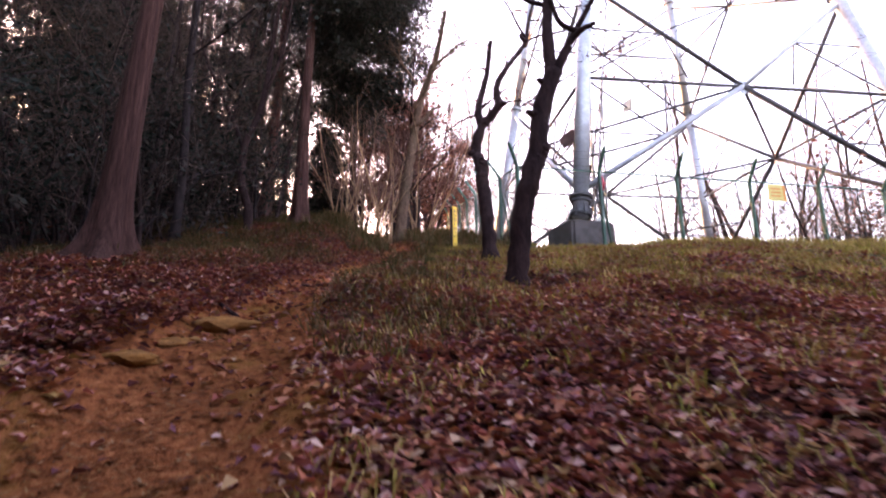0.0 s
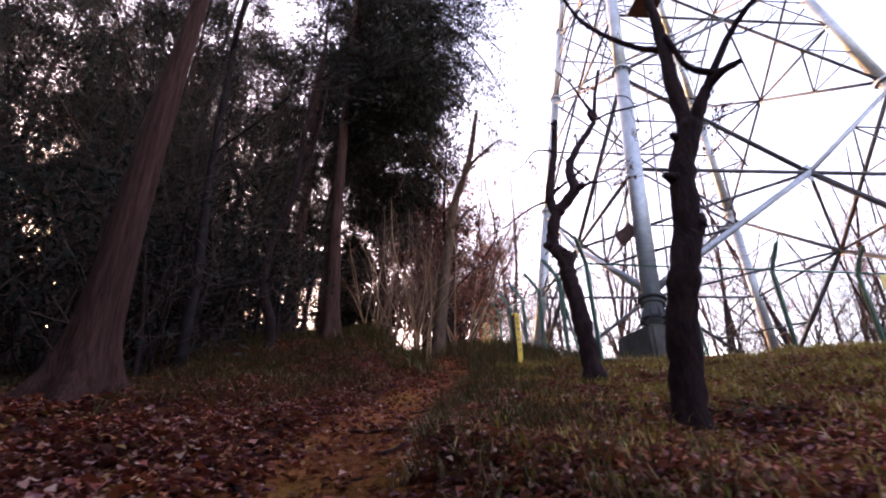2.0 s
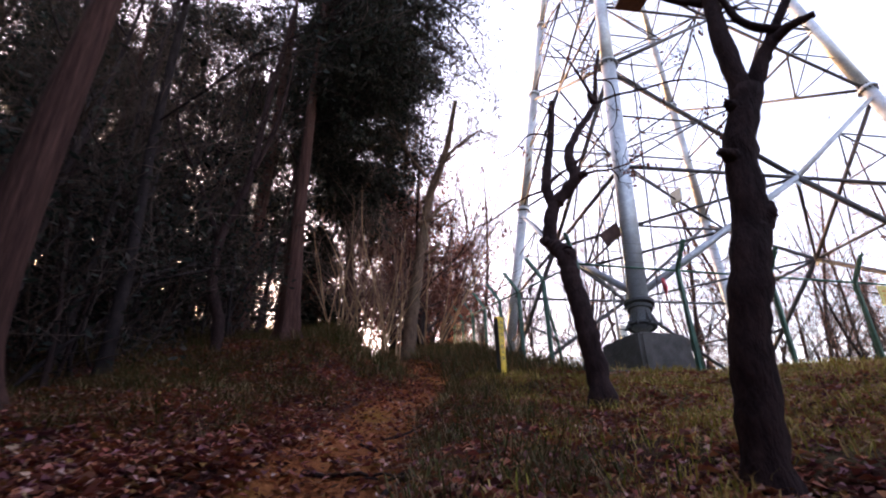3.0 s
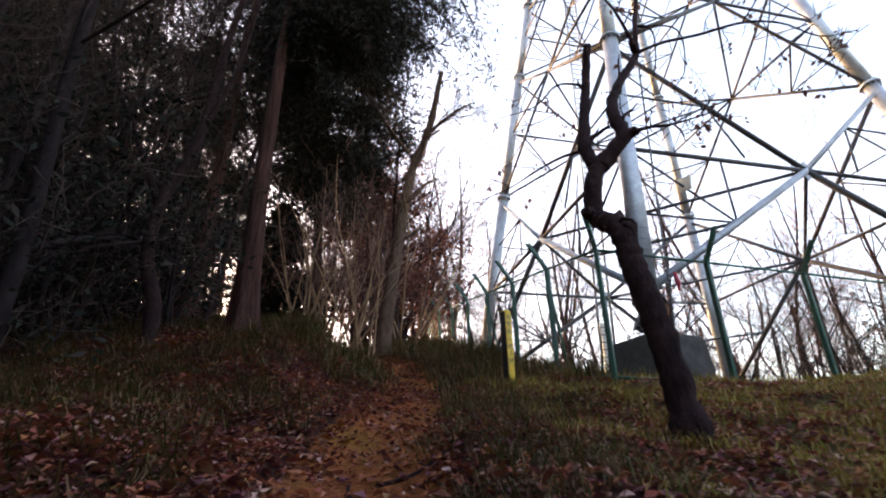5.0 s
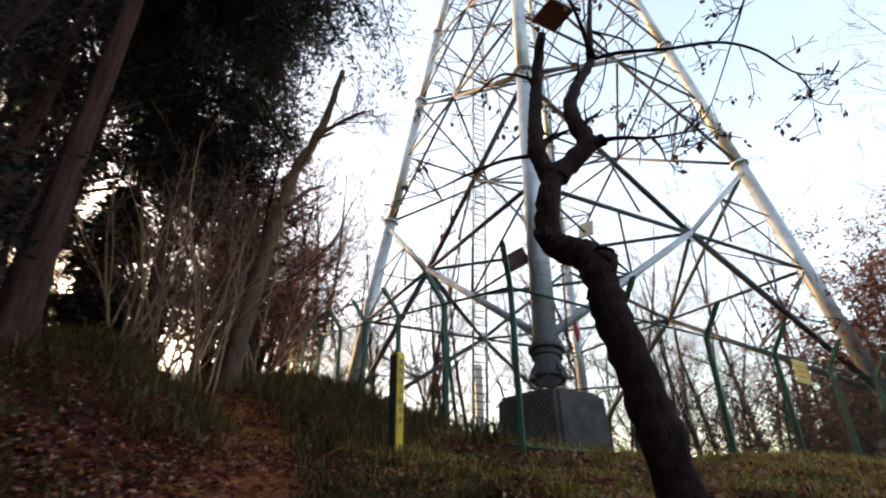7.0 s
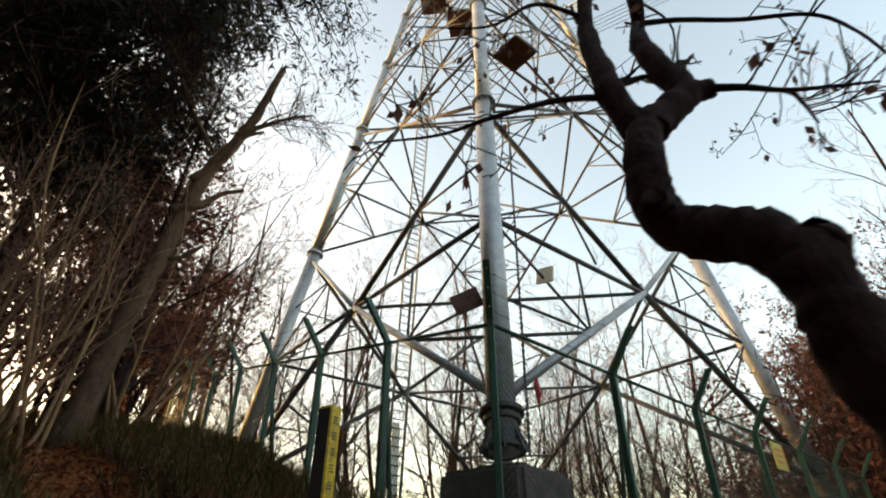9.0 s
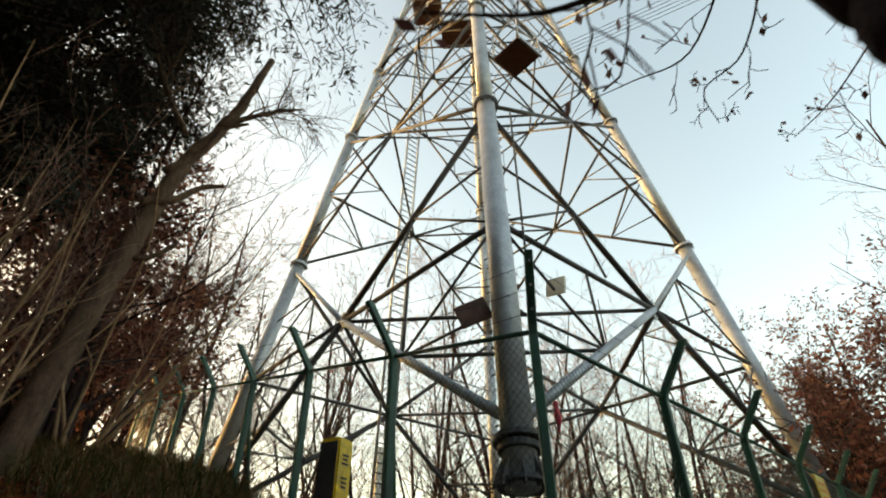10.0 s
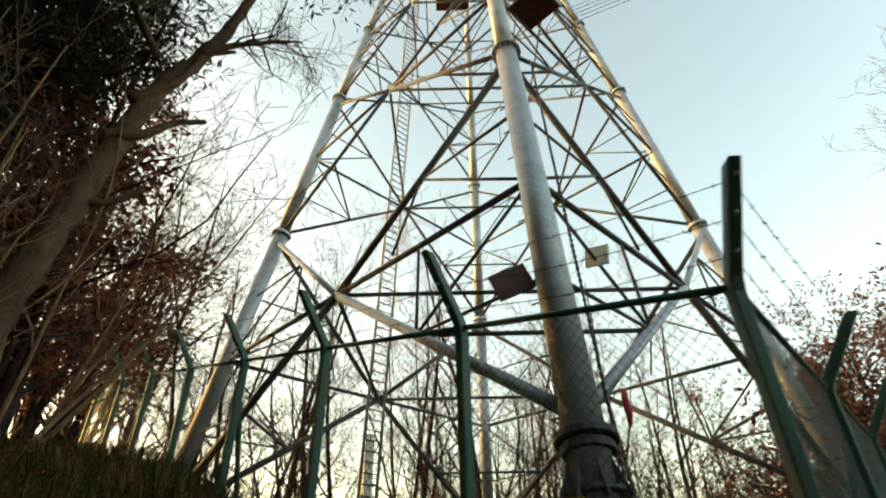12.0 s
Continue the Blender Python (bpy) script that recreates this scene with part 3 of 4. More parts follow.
def marker_post():
    ob = empty("marker_post", (0.285, 11.95, 4.12), "square yellow plastic marker post with worn black lettering", "post")
    ob.rotation_euler = (0, 0, radians(29))
    bm = bmesh.new()
    bmesh.ops.create_cube(bm, size=1)
    for v in bm.verts:
        v.co = Vector((v.co.x * 0.12, v.co.y * 0.12, (v.co.z + 0.5) * 1.31 - 0.2))
    bmesh.ops.bevel(bm, geom=[e for e in bm.edges], offset=0.01, segments=2, affect="EDGES")
    me = bpy.data.meshes.new("shaft")
    bm.to_mesh(me)
    bm.free()
    me.materials.append(YELLOW)
    under(new("shaft", me), ob)
    # A thin black sheet stands in for the shade on the post's left face.
    s = Shape()
    s.box((-0.0625, -0.052, 0.0), (-0.0585, 0.052, 1.09))
    under(s.make("side_plate", INK_AND_SHADE, None, smooth_faces=False), ob, "shade on one side of the post, put in as a dark sheet")
    rng = np.random.default_rng(3)
    for side in range(1):
        for k in range(7):
            s = Shape()
            z = 1.03 - k * 0.105
            for j in range(3):
                h = z - 0.02 * j
                s.box((-0.024 + 0.008 * rng.random(), -0.0635, h - 0.004), (0.025 - 0.01 * rng.random(), -0.0595, h + 0.004))
            o = under(s.make("lettering", INK_AND_SHADE, None, smooth_faces=False), ob)
            o.rotation_euler = (0, 0, radians(-90 * side))


marker_post()


def red_tag(at):
    s = Shape()
    rng = np.random.default_rng(8)
    s.tube([(0, 0, 0.12), (0.01, 0.01, 0.0), (0.03, 0, -0.12), (0.02, 0.02, -0.3)], [0.03, 0.05, 0.06, 0.02], 6, True, 0.5, rng)
    ob = s.make("tape", RED)
    ob.location = at
    tagged(ob, "strip of red marking tape tied to a brace", "tape")


red_tag((4.75, 14.7, 6.9))


# ---- trees ----
def wander(rng, p, d, length, n, bend, lift=0.0):
    pts = [np.asarray(p, float)]
    d = np.asarray(d, float) / np.linalg.norm(d)
    for _ in range(n):
        d = d + rng.normal(size=3) * bend + np.array([0, 0, lift])
        d /= np.linalg.norm(d)
        pts.append(pts[-1] + d * length / n)
    return np.array(pts)


def branch_out(wood, twig, rng, pts, radii, level, length, count, spread=0.8, lift=0.05, start=0.25, ends=None, bend=0.16):
    """Grows side branches off a line, and twigs off those."""
    for k in range(count):
        t = start + (1 - start) * (k + rng.random()) / count
        i = min(int(t * (len(pts) - 1)), len(pts) - 2)
        p = pts[i] + (pts[i + 1] - pts[i]) * (t * (len(pts) - 1) - i)
        ax = pts[i + 1] - pts[i]
        ax /= np.linalg.norm(ax)
        o = rng.normal(size=3)
        o -= ax * (o @ ax)
        o /= np.linalg.norm(o)
        d = ax * (1 - spread * 0.6) + o * spread + np.array([0, 0, 0.15])
        ln = length * (0.55 + 0.7 * rng.random()) * (1.15 - 0.6 * t)
        r = max(radii[i] * (0.3 + 0.25 * rng.random()), 0.003)
        n = 5 if level > 0 else 2
        line = wander(rng, p, d, ln, n, bend, lift)
        rr = np.linspace(r, max(r * 0.25, 0.003), n + 1)
        if r > 0.012:
            wood.tube(line, rr, 5 if r > 0.03 else 4, False)
        else:
            twig.tube(line, np.maximum(rr, 0.0045), 3, False)
        if ends is not None:
            ends.append(line[len(line) // 2:])
        if level > 0:
            branch_out(wood, twig, rng, line, rr, level - 1, ln * 0.55, max(3, int(count * 0.6)), spread, lift, 0.2, ends, bend)


def leaf_quads(rng, centres, size, per, scatter, aspect=0.4, droop=0.0):
    """Small flat leaves or sprays scattered round points."""
    c = np.repeat(np.asarray(centres, float), per, axis=0)
    k = len(c)
    c = c + rng.normal(size=(k, 3)) * scatter
    a = rng.normal(size=(k, 3)) * (1, 1, 0.7) + (0, 0, -droop)
    a /= np.linalg.norm(a, axis=1, keepdims=True)
    b = np.cross(a, rng.normal(size=(k, 3)))
    b /= np.maximum(np.linalg.norm(b, axis=1, keepdims=True), 1e-6)
    ln = size * (0.6 + 0.8 * rng.random((k, 1)))
    w = ln * aspect * 0.5
    return np.stack([c, c + a * ln * 0.5 + b * w, c + a * ln, c + a * ln * 0.5 - b * w], 1)


def flared(pts, r0, r1, flare=1.6):
    t = np.linspace(0, 1, len(pts))
    z = pts[:, 2] - pts[0, 2]
    return (r0 + (r1 - r0) * t) * (1 + (flare - 1) * np.exp(-z / 0.35))


def bare_tree(seed, h, r, mat, level=2, count=9, spread=0.8, name="bare_tree", label="", lean=0.06, leaves=None, start=0.3, stems=1, twig_mat=None, length=0.4, per=5, leaf=0.12):
    rng = np.random.default_rng(seed)
    ob = empty(name, (0, 0, 0), label, "tree")
    wood, twig, ends = Shape(), Shape(), []
    for k in range(stems):
        d = np.array([rng.normal() * lean, rng.normal() * lean, 1])
        p = (0, 0, -0.3) if stems == 1 else (rng.normal() * 0.22, rng.normal() * 0.22, -0.3)
        hh = h * (1 if stems == 1 else 0.6 + 0.5 * rng.random())
        line = curve_pts(wander(rng, p, d, hh, 7, 0.07, 0.02), 2)
        rr = flared(line, r, r * 0.15, 1.45)
        wood.tube(line, rr, 8, False, 0.15, rng)
        branch_out(wood, twig, rng, line, rr, level, hh * length, count, spread, 0.05, start, ends)
    under(wood.make("trunk", mat, None), ob)
    if twig.n:
        under(twig.make("twig", twig_mat or TWIG, None), ob)["kind"] = "stuff"
    if leaves:
        c = np.concatenate(ends)
        s = Shape()
        s.quads(leaf_quads(rng, c, leaf, per, 0.14))
        under(s.make("crown", leaves, None), ob)
    return ob


def fluted(line, radii, rng, n=30):
    """A trunk whose foot spreads into root ridges that die out upwards, with shallow furrows."""
    a = np.arange(n) * 2 * math.pi / n
    ph = rng.random(4) * 6.28
    ridge = 0.5 + 0.5 * np.cos(5 * a + ph[0] + 0.7 * np.sin(2 * a + ph[1]))
    rings = []
    for p, r in zip(line, radii):
        low = math.exp(-max(p[2] - line[0][2] - 0.3, 0) / 0.45)
        k = 1 + low * (0.75 * ridge ** 2 - 0.15) + 0.045 * np.cos(7 * a + ph[2] + 0.3 * p[2]) + 0.03 * np.cos(12 * a + ph[3]) + 0.03 * (rng.random(n) - 0.5)
        rings.append(np.column_stack([p[0] + np.cos(a) * r * k, p[1] + np.sin(a) * r * k, np.full(n, p[2])]))
    m = len(line)
    f = [(k * n + j, k * n + (j + 1) % n, (k + 1) * n + (j + 1) % n, (k + 1) * n + j) for k in range(m - 1) for j in range(n)]
    return np.concatenate(rings), f


def evergreen(seed, h, r, start, radius, mat, leafmat, boughs=70, name="evergreen_tree", label="", base=(0, 0, 0), trunk=None, per=13, droop=0.5, spray=0.2, bias=(0, 0), scatter=0.2, fine=False, low=1.0, aspect=0.32):
    """A trunk with drooping boughs full of small sprays. radius(t): the crown's reach from its foot, 0, to its top, 1."""
    rng = np.random.default_rng(seed)
    ob = empty(name, base, label, "tree")
    line = curve_pts(trunk, 6) if trunk is not None else curve_pts(wander(rng, (0, 0, -0.3), (0, 0, 1), h + 0.3, 6, 0.02), 3)
    rr = flared(line, r, r * 0.12, 1.9)
    wood, ends = Shape(), []
    wood.tube(line, rr, 14, False, 0.1, rng) if r < 0.18 else wood.add(*fluted(line, rr, rng))
    limbs = Shape()
    for k in range(boughs):
        t = ((k + rng.random()) / boughs) ** low
        z = start + (line[-1][2] - start) * t
        p = np.array([np.interp(z, line[:, 2], line[:, j]) for j in (0, 1)] + [z])
        a = rng.random() * 2 * math.pi
        reach = radius(t) * (0.5 + 0.6 * rng.random())
        d = np.array([math.cos(a) + bias[0], math.sin(a) + bias[1], 0.35 - 0.2 * rng.random()])
        b = wander(rng, p, d, reach, 7, 0.11, -0.05)
        limbs.tube(b, np.linspace(0.012 + 0.011 * reach, 0.006, 8), 4, False)
        for i in range(2, 8):
            for _ in range(2):
                s = wander(rng, b[i], (b[i] - b[i - 1]) + rng.normal(size=3) * reach * 0.16, 0.28 * reach * (1.1 - i / 12), 4, 0.2, -0.1)
                if fine:
                    limbs.tube(s[::2], (0.008, 0.006, 0.004), 3, False)
                ends.append(s[1:])
    under(wood.make("trunk", mat, None), ob)
    under(limbs.make("bough", BARK, None), ob)["kind"] = "stuff"
    s = Shape()
    s.quads(leaf_quads(rng, np.concatenate(ends), spray, per, scatter, aspect, droop))
    under(s.make("crown", leafmat, None), ob)
    return ob


def shaped_tree(name, label, mat, lines, twig_seed, twigs, hanging=None, n=12, reach=0.55, twig_mat=None):
    """A tree whose trunk and limbs follow given lines: (points, first radius, last radius)."""
    rng = np.random.default_rng(twig_seed)
    foot = np.asarray(lines[0][0][0], float)
    ob = empty(name, foot, label, "tree")
    wood, twig, ends = Shape(), Shape(), []
    for k, (pts, r0, r1) in enumerate(lines):
        line = curve_pts(np.asarray(pts, float) - foot, 6)
        rr = np.linspace(r0, r1, len(line))
        if k == 0:
            line = np.vstack([line[0] - (0.02, 0, 0.3), line])
            rr = np.concatenate([[r0 * 1.5], rr])
            rr[1] *= 1.25
        if r0 > 0.03:
            line = line + rng.normal(size=line.shape) * r0 * 0.05
            rr = rr * (1 + 0.14 * (rng.random(len(rr)) - 0.5))
        wood.tube(line, rr, n if r0 > 0.03 else 6, True, 0.12 if r0 > 0.03 else 0, rng)
        if k and twigs and r1 < 0.024 or k and twigs and len(pts) > 4:
            branch_out(wood, twig, rng, line, rr, 1, reach, max(3, int(twigs * (1 if r0 < 0.05 else 0.6))), 0.85, 0.02, 0.25, ends, 0.22)
    under(wood.make("trunk", mat, None), ob)
    if twig.n:
        under(twig.make("twig", twig_mat or mat, None), ob)["kind"] = "stuff"
    if hanging and ends:
        c = np.concatenate(ends)
        c = c[rng.random(len(c)) < hanging]
        s = Shape()
        s.quads(leaf_quads(rng, c, 0.07, 2, 0.03, 0.6, 1.2))
        under(s.make("withered_leaf", LEAF_BROWN, None), ob, "last curled brown leaves")["kind"] = "stuff"
    return ob


shaped_tree("crooked_tree", "small bare tree with a kinked dark trunk and knobbly fork", BARK, [
    ([(0.81, 8.62, 3.33), (0.80, 8.68, 3.81), (0.78, 8.76, 4.17), (0.75, 8.85, 4.56), (0.73, 8.90, 4.82), (0.72, 8.93, 5.02), (0.70, 9.04, 5.19), (0.69, 9.22, 5.31), (0.67, 9.34, 5.46), (0.70, 9.36, 5.74), (0.76, 9.38, 5.96), (0.83, 9.38, 6.12)], 0.125, 0.085),
    ([(0.80, 9.39, 6.04), (0.74, 9.46, 6.32), (0.78, 9.52, 6.62), (0.88, 9.62, 7.04), (0.97, 9.68, 7.47), (1.04, 9.60, 8.04)], 0.085, 0.048),
    ([(0.82, 9.38, 6.06), (0.98, 9.34, 6.24), (1.12, 9.28, 6.42), (1.10, 9.36, 6.70), (1.14, 9.44, 7.00), (1.36, 9.56, 7.42), (1.66, 9.70, 7.90), (1.80, 9.76, 8.14), (1.88, 9.80, 8.64), (2.10, 9.9, 9.44)], 0.096, 0.026),
    ([(1.08, 9.31, 6.39), (1.19, 9.23, 6.43), (1.24, 9.19, 6.44)], 0.07, 0.05),
    ([(1.18, 9.22, 6.43), (1.34, 9.08, 6.40), (1.50, 8.94, 6.34), (1.78, 8.66, 6.30)], 0.026, 0.007),
    ([(1.50, 8.94, 6.34), (1.56, 8.93, 6.24), (1.57, 8.92, 6.12)], 0.014, 0.006),
    ([(0.74, 9.47, 6.34), (0.50, 9.65, 6.34), (0.24, 9.88, 6.27), (0.02, 10.06, 6.18), (-0.33, 10.2, 6.06)], 0.022, 0.005),
    ([(1.80, 9.76, 8.14), (2.05, 9.56, 8.14), (2.35, 9.25, 7.99), (2.64, 8.89, 7.83), (3.0, 8.76, 7.72), (3.36, 8.69, 7.48), (3.7, 8.55, 7.46)], 0.026, 0.006),
    ([(3.36, 8.69, 7.48), (3.28, 8.6, 7.14), (3.0, 8.5, 6.89)], 0.010, 0.004),
    ([(2.64, 8.89, 7.83), (2.80, 8.7, 8.09), (2.95, 8.6, 8.44)], 0.010, 0.004),
    ([(0.97, 9.66, 7.44), (0.66, 9.82, 7.56), (0.40, 10.03, 7.37), (-0.04, 10.29, 7.35)], 0.019, 0.004),
    ([(1.82, 9.78, 8.20), (1.6, 9.62, 8.49), (1.45, 9.6, 8.84), (1.2, 9.7, 9.34)], 0.03, 0.012),
    ([(1.80, 9.76, 8.14), (1.70, 9.66, 8.16), (1.66, 9.62, 8.24)], 0.055, 0.03),
    ([(0.62, 9.30, 5.44), (0.56, 9.28, 5.44), (0.53, 9.27, 5.45)], 0.075, 0.04),
    ([(0.72, 8.93, 5.00), (0.74, 8.89, 5.06), (0.75, 8.87, 5.10)], 0.12, 0.085),
    ([(1.88, 9.80, 8.68), (2.22, 9.92, 8.68), (2.40, 10.45, 8.33), (2.20, 10.89, 8.28), (2.02, 11.19, 8.23)], 0.014, 0.004),
    ([(1.88, 9.80, 8.68), (2.52, 9.82, 8.68), (2.77, 10.21, 8.33), (2.80, 10.60, 8.28), (3.26, 10.75, 8.28)], 0.014, 0.004),
    ([(2.95, 8.60, 8.44), (3.42, 9.22, 8.48), (3.81, 9.97, 8.28), (4.03, 10.45, 8.28)], 0.012, 0.004),
], 11, 6, 0.2)

shaped_tree("forked_tree", "bare tree with a thick dark trunk forking above head height", BARK, [
    ([(0.89, 6.24, 2.44), (0.97, 6.21, 3.13), (1.07, 6.17, 3.65), (1.21, 6.17, 4.11), (1.30, 6.18, 4.69), (1.47, 6.16, 5.22)], 0.135, 0.117),
    ([(1.44, 6.16, 5.09), (1.43, 6.18, 5.83), (1.47, 6.22, 6.45), (1.45, 6.23, 7.00), (1.45, 6.23, 7.64), (1.37, 6.37, 9.24)], 0.087, 0.026),
    ([(1.49, 6.16, 5.14), (1.65, 6.08, 5.51), (1.78, 5.97, 5.65), (1.96, 5.84, 5.70)], 0.074, 0.026),
    ([(1.61, 6.10, 5.44), (1.93, 5.98, 6.02), (2.16, 5.83, 6.34), (2.47, 5.61, 6.57), (3.07, 5.17, 6.84)], 0.042, 0.012),
    ([(1.44, 6.24, 6.26), (1.16, 6.35, 6.47), (0.78, 6.49, 6.99), (0.60, 6.54, 7.50), (0.42, 6.67, 8.34)], 0.037, 0.010),
    ([(1.81, 5.97, 5.66), (1.59, 6.10, 5.89), (1.47, 6.12, 6.34)], 0.039, 0.026),
    ([(1.28, 6.16, 4.56), (1.17, 6.13, 4.6), (1.09, 6.11, 4.62)], 0.08, 0.03),
    ([(1.2, 6.17, 4.0), (1.25, 6.15, 4.07), (1.29, 6.13, 4.12), (1.3, 6.12, 4.17)], 0.115, 0.06),
    ([(1.4, 6.17, 5.02), (1.3, 6.14, 5.06), (1.25, 6.12, 5.07)], 0.07, 0.025),
], 12, 5, 0.02)

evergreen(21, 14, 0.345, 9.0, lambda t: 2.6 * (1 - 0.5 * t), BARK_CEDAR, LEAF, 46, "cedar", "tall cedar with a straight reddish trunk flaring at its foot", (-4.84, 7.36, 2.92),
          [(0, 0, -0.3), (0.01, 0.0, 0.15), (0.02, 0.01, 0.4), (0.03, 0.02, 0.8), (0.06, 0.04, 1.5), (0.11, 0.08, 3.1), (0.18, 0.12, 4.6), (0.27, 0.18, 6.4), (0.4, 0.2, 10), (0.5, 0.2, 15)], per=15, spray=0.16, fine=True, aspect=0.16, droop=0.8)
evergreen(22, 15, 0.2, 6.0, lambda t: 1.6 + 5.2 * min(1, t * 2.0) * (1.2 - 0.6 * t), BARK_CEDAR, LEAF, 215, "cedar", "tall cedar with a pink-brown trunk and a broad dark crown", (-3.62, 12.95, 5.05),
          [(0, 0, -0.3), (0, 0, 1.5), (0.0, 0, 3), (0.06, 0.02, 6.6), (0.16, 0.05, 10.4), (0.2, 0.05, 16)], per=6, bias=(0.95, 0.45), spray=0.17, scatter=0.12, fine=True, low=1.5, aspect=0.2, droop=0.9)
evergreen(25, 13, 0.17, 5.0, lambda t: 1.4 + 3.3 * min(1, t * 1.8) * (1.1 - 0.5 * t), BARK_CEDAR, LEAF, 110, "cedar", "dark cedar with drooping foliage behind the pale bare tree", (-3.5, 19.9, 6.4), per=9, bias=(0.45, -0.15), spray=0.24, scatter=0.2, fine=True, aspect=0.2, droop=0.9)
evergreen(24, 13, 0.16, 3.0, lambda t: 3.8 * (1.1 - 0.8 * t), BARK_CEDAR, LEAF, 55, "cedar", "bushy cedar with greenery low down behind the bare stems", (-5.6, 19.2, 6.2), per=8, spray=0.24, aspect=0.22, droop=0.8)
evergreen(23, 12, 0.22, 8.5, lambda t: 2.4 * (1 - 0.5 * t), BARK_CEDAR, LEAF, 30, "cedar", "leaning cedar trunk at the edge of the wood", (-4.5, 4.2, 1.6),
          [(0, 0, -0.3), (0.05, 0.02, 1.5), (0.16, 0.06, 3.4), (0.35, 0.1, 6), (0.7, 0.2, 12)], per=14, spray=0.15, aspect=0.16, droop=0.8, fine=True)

shaped_tree("bare_tree", "old pale-barked bare tree with stubby side limbs", BARK_PALE, [
    ([(-1.48, 17.9, 6.0), (-1.28, 17.9, 7.8), (-1.07, 17.92, 9.27), (-0.77, 17.95, 11.2), (-0.37, 17.95, 12.4), (-0.07, 17.95, 13.5), (0.22, 18.0, 15.2)], 0.2, 0.08),
    ([(-1.15, 17.88, 10.2), (-0.7, 17.8, 10.4), (-0.4, 17.8, 10.8), (0.0, 17.7, 11.0)], 0.09, 0.035),
    ([(-1.0, 17.88, 11.0), (-0.5, 17.8, 11.7), (-0.3, 17.8, 12.4), (0.1, 17.7, 12.7)], 0.08, 0.03),
    ([(-0.4, 17.88, 12.5), (0.1, 17.8, 13.0), (0.6, 17.8, 13.5), (1.1, 17.6, 13.7)], 0.07, 0.02),
    ([(-1.2, 17.88, 9.1), (-0.75, 17.8, 9.2), (-0.45, 17.7, 9.5)], 0.06, 0.03),
    ([(-0.9, 17.88, 12.0), (-1.6, 18, 13.2), (-2.2, 18, 14.6)], 0.07, 0.02),
], 13, 36, reach=1.9, twig_mat=TWIG)

shaped_tree("dark_tree", "crooked black trunk among the slender trees", BARK, [
    ([(-4.66, 12.2, 4.6), (-4.66, 12.2, 5.3), (-4.9, 12.2, 6.1), (-4.85, 12.2, 7.0), (-4.5, 12.2, 8.2), (-4.3, 12.2, 10.5), (-4.0, 12.2, 13)], 0.12, 0.05),
    ([(-4.85, 12.2, 6.8), (-5.4, 12.3, 8), (-6.3, 12.4, 10), (-6.4, 12.5, 12)], 0.06, 0.02),
    ([(-4.45, 12.2, 8.4), (-4.0, 12.0, 9.6), (-3.8, 12.0, 11.5)], 0.055, 0.02),
], 14, 6)


def place(ob, x, y, scale=1.0, turn=0.0, tilt=0.0, sink=0.05):
    return Matrix.Translation((x, y, float(height(x, y)) - sink)) @ pose(0, 0, 0, tilt, 0, turn) @ Matrix.Scale(scale, 4)


def scatter_trees(kinds, spots, seed, lo=0.8, hi=1.25, tilt=4):
    """Sets each kind down at its first spot and copies it to the others."""
    rng = np.random.default_rng(seed)
    used = set()
    for k, (x, y) in enumerate(spots):
        ob = kinds[k % len(kinds)]
        m = place(ob, x, y, lo + (hi - lo) * rng.random(), rng.random() * 360, (rng.random() - 0.5) * 2 * tilt)
        if ob.name in used:
            copy_thing(ob, m)
        else:
            used.add(ob.name)
            ob.matrix_basis = m


def sow(seed, count, inside, box, gap):
    """Spots at least gap apart in a box, kept where inside(x, y)."""
    rng = np.random.default_rng(seed)
    out = []
    for _ in range(count * 60):
        x, y = box[0] + (box[1] - box[0]) * rng.random(), box[2] + (box[3] - box[2]) * rng.random()
        if inside(x, y) and all((x - a) ** 2 + (y - b) ** 2 > gap * gap for a, b in out):
            out.append((x, y))
            if len(out) == count:
                break
    return out


def in_wood(x, y):
    return x < path_x(y) - 3.6 - 1.2 * smooth(8, 2, y) and (x + 4.73) ** 2 + (y - 7.24) ** 2 > 1.5 and (x + 6.2) ** 2 + (y - 6.6) ** 2 > 4 and (x + 3.7) ** 2 + (y - 13.0) ** 2 > 2 and (x + 4.66) ** 2 + (y - 12.2) ** 2 > 1


wood_label = "slender bare grey tree in the dark wood"
slender = [bare_tree(31 + k, 9 + k, 0.075 + 0.012 * k, BARK_GREY, 2, 11, 0.7, "slender_tree", wood_label, 0.08, None, 0.2) for k in range(3)]
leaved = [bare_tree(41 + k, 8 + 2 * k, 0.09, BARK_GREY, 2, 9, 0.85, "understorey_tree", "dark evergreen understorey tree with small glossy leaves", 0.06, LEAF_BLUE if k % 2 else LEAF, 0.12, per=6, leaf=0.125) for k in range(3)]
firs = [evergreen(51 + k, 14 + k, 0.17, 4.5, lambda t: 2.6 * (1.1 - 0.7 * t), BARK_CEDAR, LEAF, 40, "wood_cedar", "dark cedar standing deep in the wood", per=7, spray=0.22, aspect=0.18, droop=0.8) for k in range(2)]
# The box reaches back to y -12: unseen trees there shut out sky light.
spots = sow(1, 175, in_wood, (-24, -3, -12, 36), 0.85)
scatter_trees([slender[0], leaved[0], slender[1], firs[0], slender[2], slender[0], leaved[1], slender[1], slender[2], firs[1], slender[0], leaved[2], slender[1], slender[2], slender[0]], spots, 2, 0.75, 1.2)

